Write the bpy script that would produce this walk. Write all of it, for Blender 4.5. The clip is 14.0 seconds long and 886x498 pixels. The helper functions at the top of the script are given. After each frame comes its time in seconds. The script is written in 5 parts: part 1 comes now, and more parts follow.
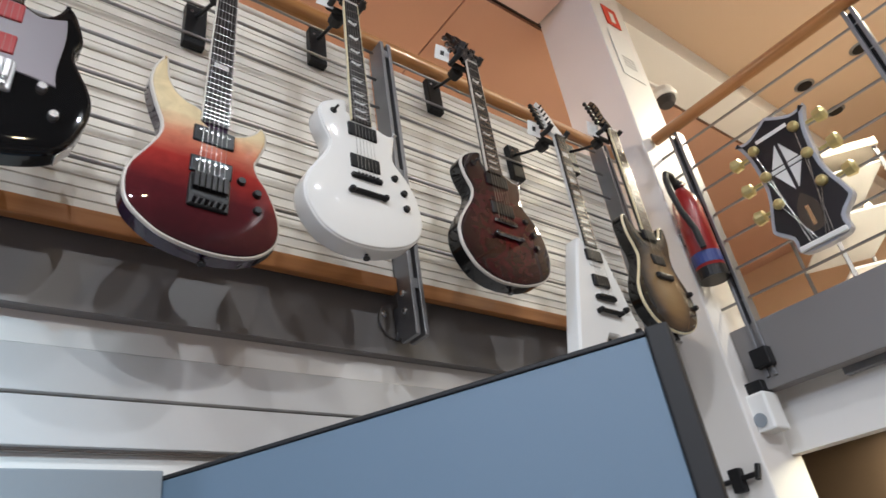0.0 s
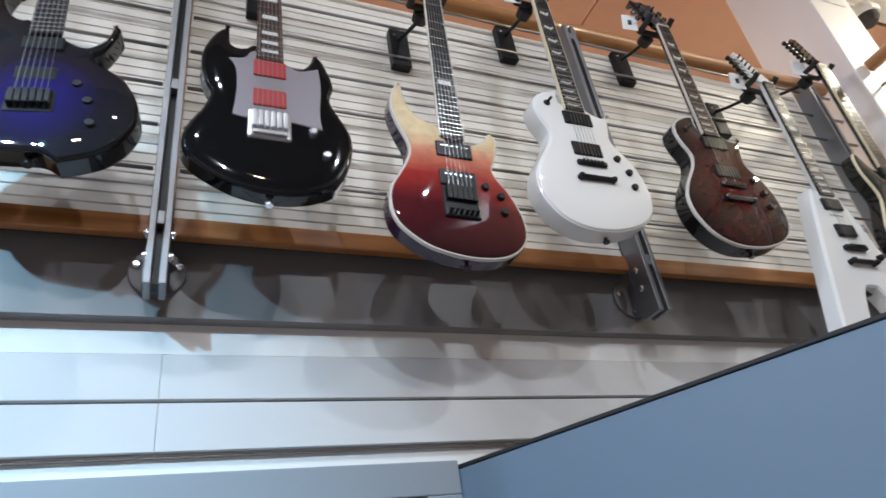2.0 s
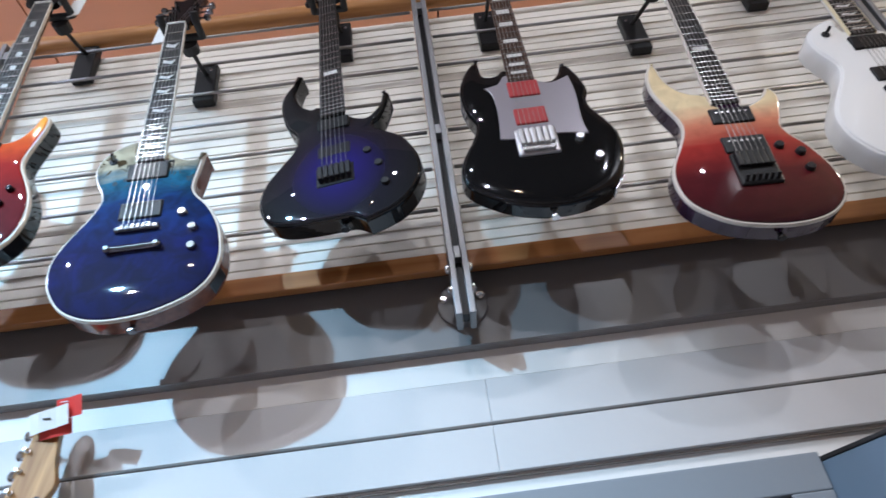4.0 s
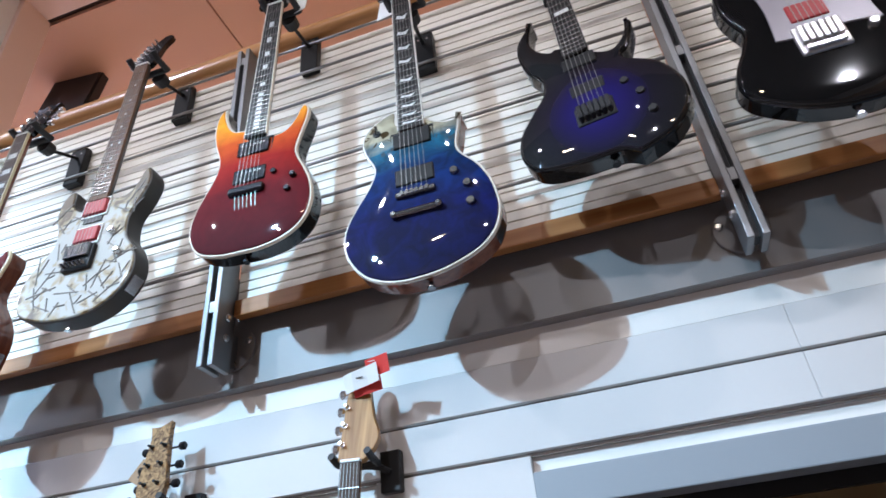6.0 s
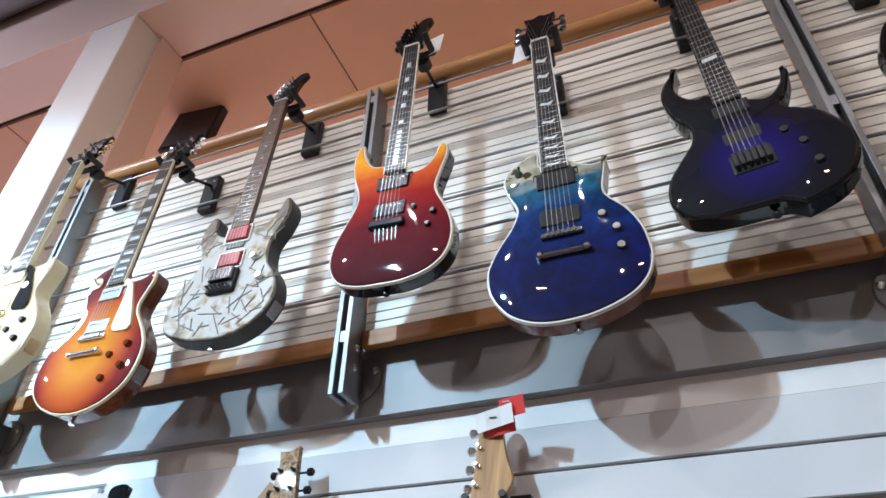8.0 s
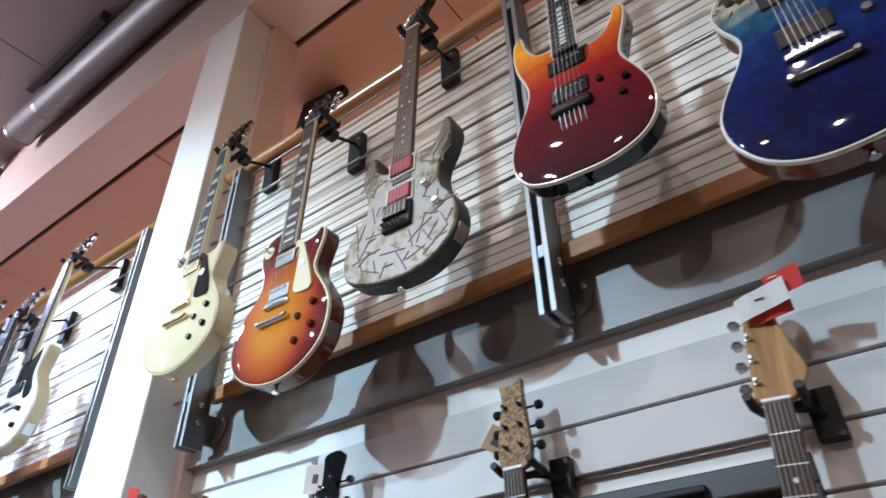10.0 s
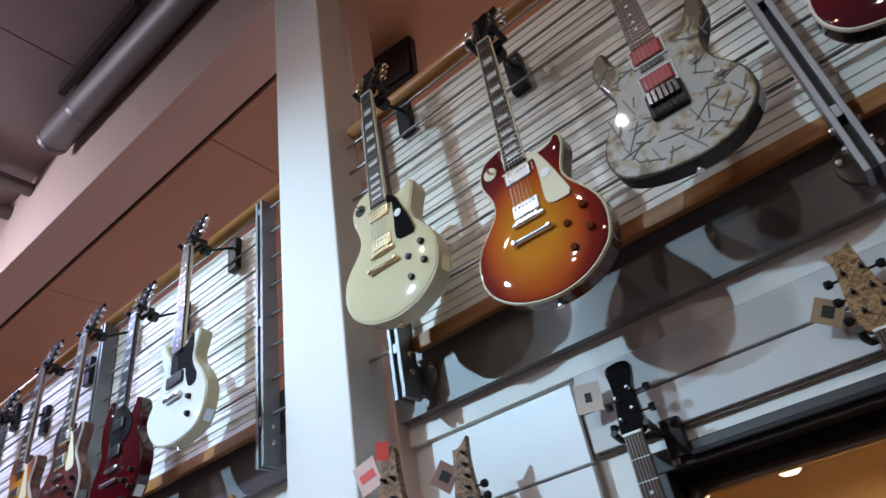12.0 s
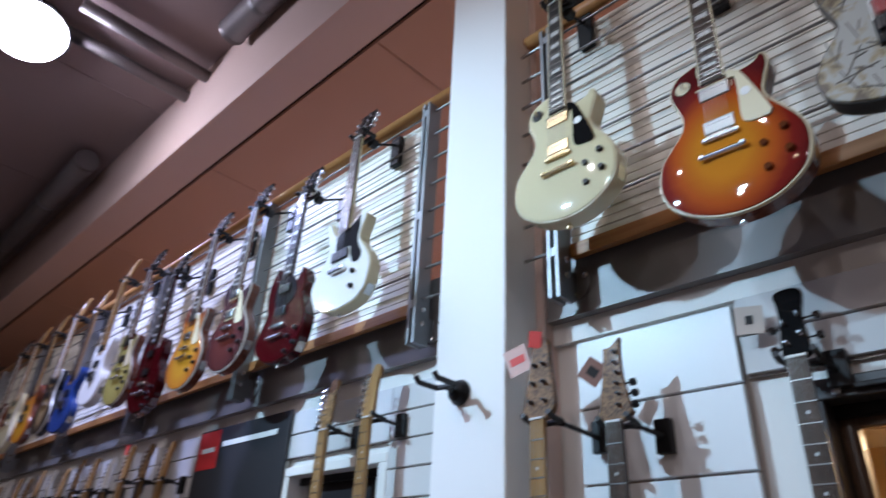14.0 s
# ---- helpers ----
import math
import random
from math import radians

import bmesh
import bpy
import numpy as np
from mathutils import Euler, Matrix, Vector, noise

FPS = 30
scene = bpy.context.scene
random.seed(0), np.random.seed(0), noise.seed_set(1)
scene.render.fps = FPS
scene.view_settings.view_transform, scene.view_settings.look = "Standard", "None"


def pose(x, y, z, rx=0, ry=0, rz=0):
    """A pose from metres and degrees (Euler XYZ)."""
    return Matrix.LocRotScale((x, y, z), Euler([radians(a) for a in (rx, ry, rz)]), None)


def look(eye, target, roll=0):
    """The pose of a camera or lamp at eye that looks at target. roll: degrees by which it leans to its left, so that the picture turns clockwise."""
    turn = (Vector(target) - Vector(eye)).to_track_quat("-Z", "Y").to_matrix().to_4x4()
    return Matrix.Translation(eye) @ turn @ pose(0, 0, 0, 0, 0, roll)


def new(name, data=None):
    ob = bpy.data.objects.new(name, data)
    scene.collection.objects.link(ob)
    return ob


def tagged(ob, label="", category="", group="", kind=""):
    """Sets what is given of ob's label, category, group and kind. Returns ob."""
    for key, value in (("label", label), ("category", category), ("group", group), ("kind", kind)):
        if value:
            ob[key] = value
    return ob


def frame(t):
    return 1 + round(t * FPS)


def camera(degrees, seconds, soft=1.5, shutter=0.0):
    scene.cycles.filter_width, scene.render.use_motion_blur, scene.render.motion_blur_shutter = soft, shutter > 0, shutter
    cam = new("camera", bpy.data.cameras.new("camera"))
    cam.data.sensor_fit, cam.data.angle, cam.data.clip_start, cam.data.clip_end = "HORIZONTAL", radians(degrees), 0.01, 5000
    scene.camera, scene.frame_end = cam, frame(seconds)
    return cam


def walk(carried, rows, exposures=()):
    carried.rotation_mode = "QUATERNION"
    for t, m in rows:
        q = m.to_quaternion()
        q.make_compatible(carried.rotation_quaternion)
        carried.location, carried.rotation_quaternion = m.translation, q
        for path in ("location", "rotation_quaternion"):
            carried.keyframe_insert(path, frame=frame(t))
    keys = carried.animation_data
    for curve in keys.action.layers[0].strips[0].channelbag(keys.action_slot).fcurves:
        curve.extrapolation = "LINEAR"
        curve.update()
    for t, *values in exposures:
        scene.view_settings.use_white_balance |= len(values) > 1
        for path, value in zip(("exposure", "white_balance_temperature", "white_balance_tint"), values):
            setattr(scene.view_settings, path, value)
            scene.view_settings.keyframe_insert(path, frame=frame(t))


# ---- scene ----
from mathutils.geometry import delaunay_2d_cdt, tessellate_polygon

cam = camera(68.2, 14.0, 1.5, 0.35)
PATH = [
    (0, (0.117, 0.125, 1.704), (1.39, 1.568, 2.83), -9.1),
    (0.5, (0.062, 0.146, 1.71), (1.254, 1.662, 2.829), -10.7),
    (1, (0.017, 0.161, 1.716), (1.109, 1.772, 2.804), -10.0),
    (1.5, (-0.027, 0.167, 1.72), (0.947, 1.843, 2.823), -9.1),
    (2, (-0.075, 0.173, 1.726), (0.752, 1.901, 2.867), -9.1),
    (2.5, (-0.115, 0.181, 1.724), (0.549, 1.936, 2.93), -9.5),
    (2.7, (-0.13, 0.186, 1.729), (0.468, 1.949, 2.955), -9.8),
    (4.8, (-0.236, 0.211, 1.734), (-0.46, 2.011, 3.031), -7.9),
    (5, (-0.279, 0.211, 1.731), (-0.539, 2.009, 3.023), -8.4),
    (5.5, (-0.36, 0.209, 1.729), (-0.734, 2.005, 2.997), -7.7),
    (6, (-0.408, 0.201, 1.728), (-0.898, 1.991, 2.964), -5.8),
    (6.5, (-0.435, 0.174, 1.74), (-1.004, 1.953, 2.958), -3.3),
    (7, (-0.465, 0.143, 1.747), (-1.06, 1.851, 3.05), -1.1),
    (7.5, (-0.502, 0.138, 1.741), (-1.14, 1.8, 3.086), 1.8),
    (7.7, (-0.52, 0.139, 1.739), (-1.173, 1.793, 3.086), 1.8),
    (9.8, (-0.762, 0.297, 1.718), (-1.783, 1.785, 3.027), -1.1),
    (10, (-0.801, 0.312, 1.724), (-1.87, 1.775, 3.023), -1.4),
    (10.5, (-0.909, 0.256, 1.727), (-1.984, 1.715, 3.027), -3.4),
    (11, (-1.064, 0.149, 1.72), (-2.052, 1.676, 3.011), -7.3),
    (11.5, (-1.23, 0.091, 1.701), (-2.232, 1.629, 2.967), -9.1),
    (12, (-1.417, 0.046, 1.698), (-2.447, 1.588, 2.935), -11.0),
    (12.5, (-1.467, -0.004, 1.695), (-2.478, 1.568, 2.913), -10.8),
    (13, (-1.493, -0.069, 1.691), (-2.377, 1.599, 2.878), -3.7),
    (13.3, (-1.491, -0.089, 1.672), (-2.392, 1.583, 2.841), -1.9),
    (13.5, (-1.501, -0.091, 1.635), (-2.52, 1.513, 2.8), -0.2),
    (14, (-1.522, -0.085, 1.579), (-2.919, 1.286, 2.647), 3.0),
]

walk(cam, [(t, look(eye, target, roll)) for t, eye, target, roll in PATH],
     [(0, 0.45, 5650, 2), (2.5, 0.4, 5400, 3), (5, 0.26, 5600, 9), (7.5, 0.14, 5950, 10), (10, -0.5, 6450, 15), (11, -0.95, 6500, 16), (12.5, -1.5, 6500, 15), (13.2, -1.5, 6500, 15), (14, -1.4, 6150, 17)])

# The plan below is drawn in units of 1.115 m, with the door heads at 2.05 m and the floor at FLOORZ.
FULL, FLOORZ = 1.115, 0.2114
GROW = Matrix.Translation((0, 0, 2.05 * (1 - FULL))) @ Matrix.Scale(FULL, 4)

# ---- light ----
world = bpy.data.worlds.new("world")
scene.world = world
world.use_nodes = True
world.node_tree.nodes["Background"].inputs[0].default_value = (1.0, 0.82, 0.66, 1)
world.node_tree.nodes["Background"].inputs[1].default_value = 0.03


def spot(x, y, z, tx, ty, tz, watts, colour, angle, blend, radius):
    data = bpy.data.lights.new("spot_lamp", "SPOT")
    data.energy, data.color, data.spot_size, data.spot_blend, data.shadow_soft_size = watts * FULL**2, colour, radians(angle), blend, radius * FULL
    ob = new("spot_lamp", data)
    ob.matrix_world = look(GROW @ Vector((x, y, z)), GROW @ Vector((tx, ty, tz)))


def area(x, y, z, tx, ty, tz, watts, colour, sx, sy):
    data = bpy.data.lights.new("area_lamp", "AREA")
    data.shape, data.size, data.size_y, data.energy, data.color = "RECTANGLE", sx * FULL, sy * FULL, watts * FULL**2, colour
    ob = new("area_lamp", data)
    ob.matrix_world = look(GROW @ Vector((x, y, z)), GROW @ Vector((tx, ty, tz)))


COOL, WARM, SOFT = (0.5, 0.8, 1.0), (1.0, 0.7, 0.42), (1.0, 0.915, 0.885)
spot(-2.8, -2.9, 4.5, -0.9, 1.2, 2.0, 900, COOL, 27, 0.9, 0.05)
spot(-4.3, -2.7, 4.5, -2.95, 1.2, 2.42, 2450, COOL, 36, 0.9, 0.05)
spot(-5.4, 0.2, 4.5, -4.9, 1.1, 2.2, 1000, (0.42, 0.54, 1.0), 95, 0.7, 0.08)
# downlights in the hall ceiling
for x, y, w in ((1.5, -1.9, 92), (-0.5, -1.5, 48), (-2.0, -1.35, 66), (-3.4, -1.6, 170), (-0.3, -3.8, 190), (-3.2, -4.2, 270), (-7.5, -1.8, 225)):
    spot(x, y, 4.85, x, y, 0, w, SOFT, 168, 0.5, 0.03)
area(0.4, -3.2, 4.75, 0.4, -3.0, 0, 14, WARM, 0.14, 0.06)
area(-1.6, -3.0, 4.75, -1.6, -2.8, 0, 14, WARM, 0.14, 0.06)
area(0.9, 2.9, 4.2, 0.9, 2.9, 0, 31, (1.0, 0.7, 0.44), 2.2, 0.4)
area(-2.9, 3.2, 4.2, -2.9, 3.2, 0, 36, (1.0, 0.66, 0.46), 2.2, 0.4)
area(-6.5, 3.0, 4.2, -6.5, 3.0, 0, 38, (1.0, 0.6, 0.42), 2.2, 0.4)
area(3.6, 0.3, 4.3, 3.6, 0.3, 0, 52, (1.0, 0.8, 0.56), 0.3, 0.3)
area(-1.3, 2.6, 2.2, -1.3, 2.6, 0, 55, (1.0, 0.7, 0.38), 0.28, 0.28)
area(2.6, 0.5, 2.15, 2.6, 0.5, 0, 14, (1.0, 0.82, 0.56), 0.25, 0.9)


# ---- materials ----
def mat(name, colour, rough=0.5, metal=0.0, coat=0.0, vary=0.12, scale=6.0, grain=120.0, bump=0.05, spec=0.5):
    """A plain surface with broad stains, fine grain and a little relief."""
    m = bpy.data.materials.new(name)
    m.use_nodes = True
    nt = m.node_tree
    b = nt.nodes["Principled BSDF"]
    b.inputs["Roughness"].default_value, b.inputs["Metallic"].default_value = rough, metal
    b.inputs["Coat Weight"].default_value, b.inputs["Coat Roughness"].default_value = coat, 0.04
    b.inputs["Specular IOR Level"].default_value = 0.02 if coat >= 0.8 else spec
    tc = nt.nodes.new("ShaderNodeTexCoord")
    n1, n2 = nt.nodes.new("ShaderNodeTexNoise"), nt.nodes.new("ShaderNodeTexNoise")
    n1.inputs["Scale"].default_value, n1.inputs["Detail"].default_value = scale, 5
    n2.inputs["Scale"].default_value, n2.inputs["Detail"].default_value = grain, 3
    mix = nt.nodes.new("ShaderNodeMix")
    mix.data_type = "RGBA"
    dark = tuple(c * (1 - vary) for c in colour)
    light = tuple(min(1, c * (1 + vary)) for c in colour)
    mix.inputs[6].default_value, mix.inputs[7].default_value = (*dark, 1), (*light, 1)
    add = nt.nodes.new("ShaderNodeMath")
    add.operation = "MULTIPLY_ADD"
    add.inputs[1].default_value = 0.35
    half = nt.nodes.new("ShaderNodeMath")
    half.operation = "MULTIPLY"
    half.inputs[1].default_value = 0.65
    nt.links.new(tc.outputs["Object"], n1.inputs["Vector"])
    nt.links.new(tc.outputs["Object"], n2.inputs["Vector"])
    nt.links.new(n1.outputs[0], half.inputs[0])
    nt.links.new(n2.outputs[0], add.inputs[0])
    nt.links.new(half.outputs[0], add.inputs[2])
    nt.links.new(add.outputs[0], mix.inputs[0])
    nt.links.new(mix.outputs[2], b.inputs["Base Color"])
    if bump:
        bp = nt.nodes.new("ShaderNodeBump")
        bp.inputs["Strength"].default_value, bp.inputs["Distance"].default_value = bump, 0.002
        nt.links.new(add.outputs[0], bp.inputs["Height"])
        nt.links.new(bp.outputs[0], b.inputs["Normal"])
    return m


def wood(name, dark, light, rough=0.45, coat=0.2, along=0, scale=14.0):
    """Grain stretched along one axis."""
    m = mat(name, light, rough, coat=coat, bump=0.05, spec=0.2)
    nt = m.node_tree
    b = nt.nodes["Principled BSDF"]
    tc, mp = nt.nodes.new("ShaderNodeTexCoord"), nt.nodes.new("ShaderNodeMapping")
    st = [scale * 6, scale * 6, scale * 6]
    st[along] = scale * 0.35
    mp.inputs["Scale"].default_value = st
    n, r = nt.nodes.new("ShaderNodeTexNoise"), nt.nodes.new("ShaderNodeValToRGB")
    n.inputs["Scale"].default_value, n.inputs["Detail"].default_value = 1.0, 6
    r.color_ramp.elements[0].color, r.color_ramp.elements[1].color = (*dark, 1), (*light, 1)
    r.color_ramp.elements[0].position, r.color_ramp.elements[1].position = 0.3, 0.7
    nt.links.new(tc.outputs["Object"], mp.inputs["Vector"])
    nt.links.new(mp.outputs[0], n.inputs["Vector"])
    nt.links.new(n.outputs[0], r.inputs[0])
    nt.links.new(r.outputs[0], b.inputs["Base Color"])
    return m


def burl(name, dark, light):
    """Mottled figured wood with small dark eyes."""
    m = mat(name, light, 0.5, coat=0.5, spec=0.2)
    nt = m.node_tree
    tc, n, r = nt.nodes.new("ShaderNodeTexCoord"), nt.nodes.new("ShaderNodeTexNoise"), nt.nodes.new("ShaderNodeValToRGB")
    n.inputs["Scale"].default_value, n.inputs["Detail"].default_value, n.inputs["Distortion"].default_value = 70, 6, 1.8
    r.color_ramp.elements[0].color, r.color_ramp.elements[1].color = (*dark, 1), (*light, 1)
    r.color_ramp.elements[0].position, r.color_ramp.elements[1].position = 0.36, 0.58
    nt.links.new(tc.outputs["Object"], n.inputs["Vector"])
    nt.links.new(n.outputs[0], r.inputs[0])
    nt.links.new(r.outputs[0], nt.nodes["Principled BSDF"].inputs["Base Color"])
    return m


def finish(name, stops, mode="z", centre=(0, -0.04), size=(0.165, 0.2), flame=0.05, rough=0.3, burl=False, quilt=0.0):
    """Lacquered guitar top: colours along the body's length (z) or from its middle outwards (burst), over figured maple."""
    m = bpy.data.materials.new(name)
    m.use_nodes = True
    nt = m.node_tree
    b = nt.nodes["Principled BSDF"]
    b.inputs["Roughness"].default_value, b.inputs["Coat Weight"].default_value = 0.6, 1.0
    b.inputs["Coat Roughness"].default_value, b.inputs["Specular IOR Level"].default_value = 0.025, 0.08
    tc, sep = nt.nodes.new("ShaderNodeTexCoord"), nt.nodes.new("ShaderNodeSeparateXYZ")
    nt.links.new(tc.outputs["Object"], sep.inputs[0])

    def op(kind, a, bb, c=None):
        n = nt.nodes.new("ShaderNodeMath")
        n.operation = kind
        for k, v in enumerate((a, bb, c)):
            if v is None:
                continue
            if isinstance(v, (int, float)):
                n.inputs[k].default_value = v
            else:
                nt.links.new(v, n.inputs[k])
        return n.outputs[0]

    if mode == "z":
        f = op("MULTIPLY_ADD", sep.outputs[2], 2.0, 0.5)
    else:
        dx = op("DIVIDE", op("SUBTRACT", sep.outputs[0], centre[0]), size[0])
        dz = op("DIVIDE", op("SUBTRACT", sep.outputs[2], centre[1]), size[1])
        f = op("SQRT", op("ADD", op("MULTIPLY", dx, dx), op("MULTIPLY", dz, dz)), 0.0)
    mp = nt.nodes.new("ShaderNodeMapping")
    mp.inputs["Scale"].default_value = (14, 10, 60)
    nz = nt.nodes.new("ShaderNodeTexNoise")
    nz.inputs["Scale"].default_value, nz.inputs["Detail"].default_value = 1.0, 4
    nt.links.new(tc.outputs["Object"], mp.inputs["Vector"])
    nt.links.new(mp.outputs[0], nz.inputs["Vector"])
    f = op("ADD", f, op("MULTIPLY", op("SUBTRACT", nz.outputs[0], 0.5), flame))
    ramp = nt.nodes.new("ShaderNodeValToRGB")
    el = ramp.color_ramp.elements
    while len(el) < len(stops):
        el.new(0.5)
    for e, (p, c) in zip(el, stops):
        e.position, e.color = p, (*c, 1)
    nt.links.new(f, ramp.inputs[0])
    out = ramp.outputs[0]
    if quilt:
        nq, rq, mq = nt.nodes.new("ShaderNodeTexNoise"), nt.nodes.new("ShaderNodeMapRange"), nt.nodes.new("ShaderNodeVectorMath")
        nq.inputs["Scale"].default_value, nq.inputs["Detail"].default_value, nq.inputs["Distortion"].default_value = 24, 3, 1.2
        rq.inputs[1].default_value, rq.inputs[2].default_value = 0.36, 0.66
        rq.inputs[3].default_value, rq.inputs[4].default_value = 1 - quilt, 1 + quilt * 1.4
        mq.operation = "SCALE"
        nt.links.new(tc.outputs["Object"], nq.inputs["Vector"])
        nt.links.new(nq.outputs[0], rq.inputs[0])
        nt.links.new(out, mq.inputs[0])
        nt.links.new(rq.outputs[0], mq.inputs["Scale"])
        out = mq.outputs[0]
    if burl:
        vo, nb = nt.nodes.new("ShaderNodeTexVoronoi"), nt.nodes.new("ShaderNodeTexNoise")
        vo.inputs["Scale"].default_value, nb.inputs["Scale"].default_value = 42, 26
        nb.inputs["Detail"].default_value, nb.inputs["Distortion"].default_value = 6, 1.5
        nt.links.new(tc.outputs["Object"], vo.inputs["Vector"])
        nt.links.new(tc.outputs["Object"], nb.inputs["Vector"])
        k = op("MULTIPLY", op("GREATER_THAN", nb.outputs[0], 0.56), op("LESS_THAN", vo.outputs[0], 0.42))
        up = nt.nodes.new("ShaderNodeMapRange")
        up.inputs[1].default_value, up.inputs[2].default_value = 0.08, 0.14
        nt.links.new(sep.outputs[2], up.inputs[0])
        k = op("MULTIPLY", k, up.outputs[0])
        mx = nt.nodes.new("ShaderNodeMix")
        mx.data_type = "RGBA"
        mx.inputs[7].default_value = (0.06, 0.04, 0.015, 1)
        nt.links.new(k, mx.inputs[0])
        nt.links.new(out, mx.inputs[6])
        out = mx.outputs[2]
    nt.links.new(out, b.inputs["Base Color"])
    return m


def relic_finish(name):
    """Worn white paint, rubbed brown in patches that grow towards the rim."""
    m = mat(name, (0.4, 0.38, 0.33), 0.4, coat=0.3)
    nt = m.node_tree
    b = nt.nodes["Principled BSDF"]
    tc, n, r = nt.nodes.new("ShaderNodeTexCoord"), nt.nodes.new("ShaderNodeTexNoise"), nt.nodes.new("ShaderNodeValToRGB")
    sep, ln, rim = nt.nodes.new("ShaderNodeMapping"), nt.nodes.new("ShaderNodeVectorMath"), nt.nodes.new("ShaderNodeMapRange")
    ln.operation = "LENGTH"
    sep.inputs["Location"].default_value, sep.inputs["Scale"].default_value = (0, 0, 0.22), (6.6, 0, 5.4)
    rim.inputs[1].default_value, rim.inputs[2].default_value = 0.55, 1.15
    rim.inputs[3].default_value, rim.inputs[4].default_value = 0.05, -0.205
    add = nt.nodes.new("ShaderNodeMath")
    n.inputs["Scale"].default_value, n.inputs["Detail"].default_value, n.inputs["Distortion"].default_value = 30, 8, 0.6
    el = r.color_ramp.elements
    el[0].position, el[0].color = 0.32, (0.1, 0.06, 0.025, 1)
    el[1].position, el[1].color = 0.5, (0.37, 0.355, 0.32, 1)
    e = el.new(0.4)
    e.color = (0.3, 0.23, 0.12, 1)
    nt.links.new(tc.outputs["Object"], n.inputs["Vector"])
    nt.links.new(tc.outputs["Object"], sep.inputs["Vector"])
    nt.links.new(sep.outputs[0], ln.inputs[0])
    nt.links.new(ln.outputs["Value"], rim.inputs[0])
    nt.links.new(n.outputs[0], add.inputs[0])
    nt.links.new(rim.outputs[0], add.inputs[1])
    nt.links.new(add.outputs[0], r.inputs[0])
    nt.links.new(r.outputs[0], b.inputs["Base Color"])
    return m


def glow(name, colour, strength):
    m = bpy.data.materials.new(name)
    m.use_nodes = True
    b = m.node_tree.nodes["Principled BSDF"]
    b.inputs["Base Color"].default_value = (*colour, 1)
    b.inputs["Emission Color"].default_value, b.inputs["Emission Strength"].default_value = (*colour, 1), strength
    return m


def glass(name, tint=(1, 1, 1)):
    m = bpy.data.materials.new(name)
    m.use_nodes = True
    b = m.node_tree.nodes["Principled BSDF"]
    b.inputs["Base Color"].default_value, b.inputs["Roughness"].default_value = (*tint, 1), 0.02
    b.inputs["Transmission Weight"].default_value, b.inputs["IOR"].default_value = 1.0, 1.45
    return m


WHITE = mat("white_wall_paint", (0.78, 0.76, 0.73), 0.55, vary=0.03, scale=2, grain=300)
COLUMN = mat("column_paint", (0.8, 0.78, 0.76), 0.5, vary=0.03, scale=2, grain=250)
PEACH = mat("peach_ceiling_paint", (0.6, 0.36, 0.25), 0.75, vary=0.05, scale=1.2, grain=180)
BEAM = mat("beam_paint", (0.72, 0.54, 0.47), 0.7, vary=0.05, scale=1.5, grain=180)
GAP = mat("shadow_gap", (0.05, 0.03, 0.025), 0.8)
CEIL = mat("hall_ceiling", (0.29, 0.215, 0.21), 0.8, vary=0.15, scale=1.1)
FLOOR = mat("floor_vinyl", (0.2, 0.17, 0.15), 0.4, vary=0.15, scale=3)
FASCIA = mat("grey_steel_paint", (0.2, 0.19, 0.187), 0.42, vary=0.06, scale=3, grain=200)
STEEL = mat("brushed_steel", (0.24, 0.24, 0.25), 0.45, metal=0.75, vary=0.1, scale=20, grain=300)
ROD = mat("rod_steel", (0.3, 0.29, 0.28), 0.4, metal=0.8, vary=0.06, scale=20)
SLAT = mat("cream_slat_laminate", (0.83, 0.79, 0.71), 0.5, vary=0.04, scale=3, grain=150)
# near-black colour stands for the shade in the slat grooves
SLATSHADE = mat("slat_joint_shade", (0.018, 0.014, 0.012), 0.8)
SLATW = mat("white_slatwall", (0.6, 0.595, 0.59), 0.6, vary=0.03, scale=3, grain=150, spec=0.25)
INSERT = mat("slatwall_insert", (0.5, 0.48, 0.46), 0.26, metal=0.8)
TRIM = wood("orange_wood", (0.3, 0.12, 0.035), (0.46, 0.21, 0.075), 0.4, 0.3, 0, 8)
RAIL = wood("handrail_wood", (0.36, 0.16, 0.05), (0.56, 0.29, 0.11), 0.35, 0.4, 0, 8)
RAILY = wood("handrail_wood_across", (0.36, 0.16, 0.05), (0.56, 0.29, 0.11), 0.35, 0.4, 1, 8)
DOORBLUE = mat("blue_grey_door", (0.14, 0.205, 0.285), 0.5, vary=0.03, scale=2, grain=200)
FRAMEGREY = mat("grey_door_frame", (0.25, 0.28, 0.31), 0.45, vary=0.04)
BLACK = mat("black_plastic", (0.01, 0.01, 0.011), 0.4, vary=0.2, spec=0.25)
RUBBER = mat("black_rubber", (0.012, 0.012, 0.013), 0.6, vary=0.2)
CHROME = mat("chrome", (0.78, 0.78, 0.79), 0.24, metal=1.0, vary=0.04, bump=0)
DARKCHROME = mat("black_nickel", (0.2, 0.2, 0.21), 0.2, metal=1.0, vary=0.05, bump=0)
GOLD = mat("gold_plate", (0.75, 0.6, 0.36), 0.25, metal=1.0, vary=0.05, bump=0)
PUBLACK = mat("black_pickup_cover", (0.01, 0.01, 0.011), 0.35, vary=0.1, spec=0.2)
PURED = mat("red_pickup_cover", (0.36, 0.022, 0.027), 0.4, vary=0.08)
IVORY = mat("cream_plastic", (0.72, 0.64, 0.42), 0.35, coat=0.3, vary=0.04)
WHITEPL = mat("white_plastic", (0.8, 0.8, 0.78), 0.35, vary=0.03)
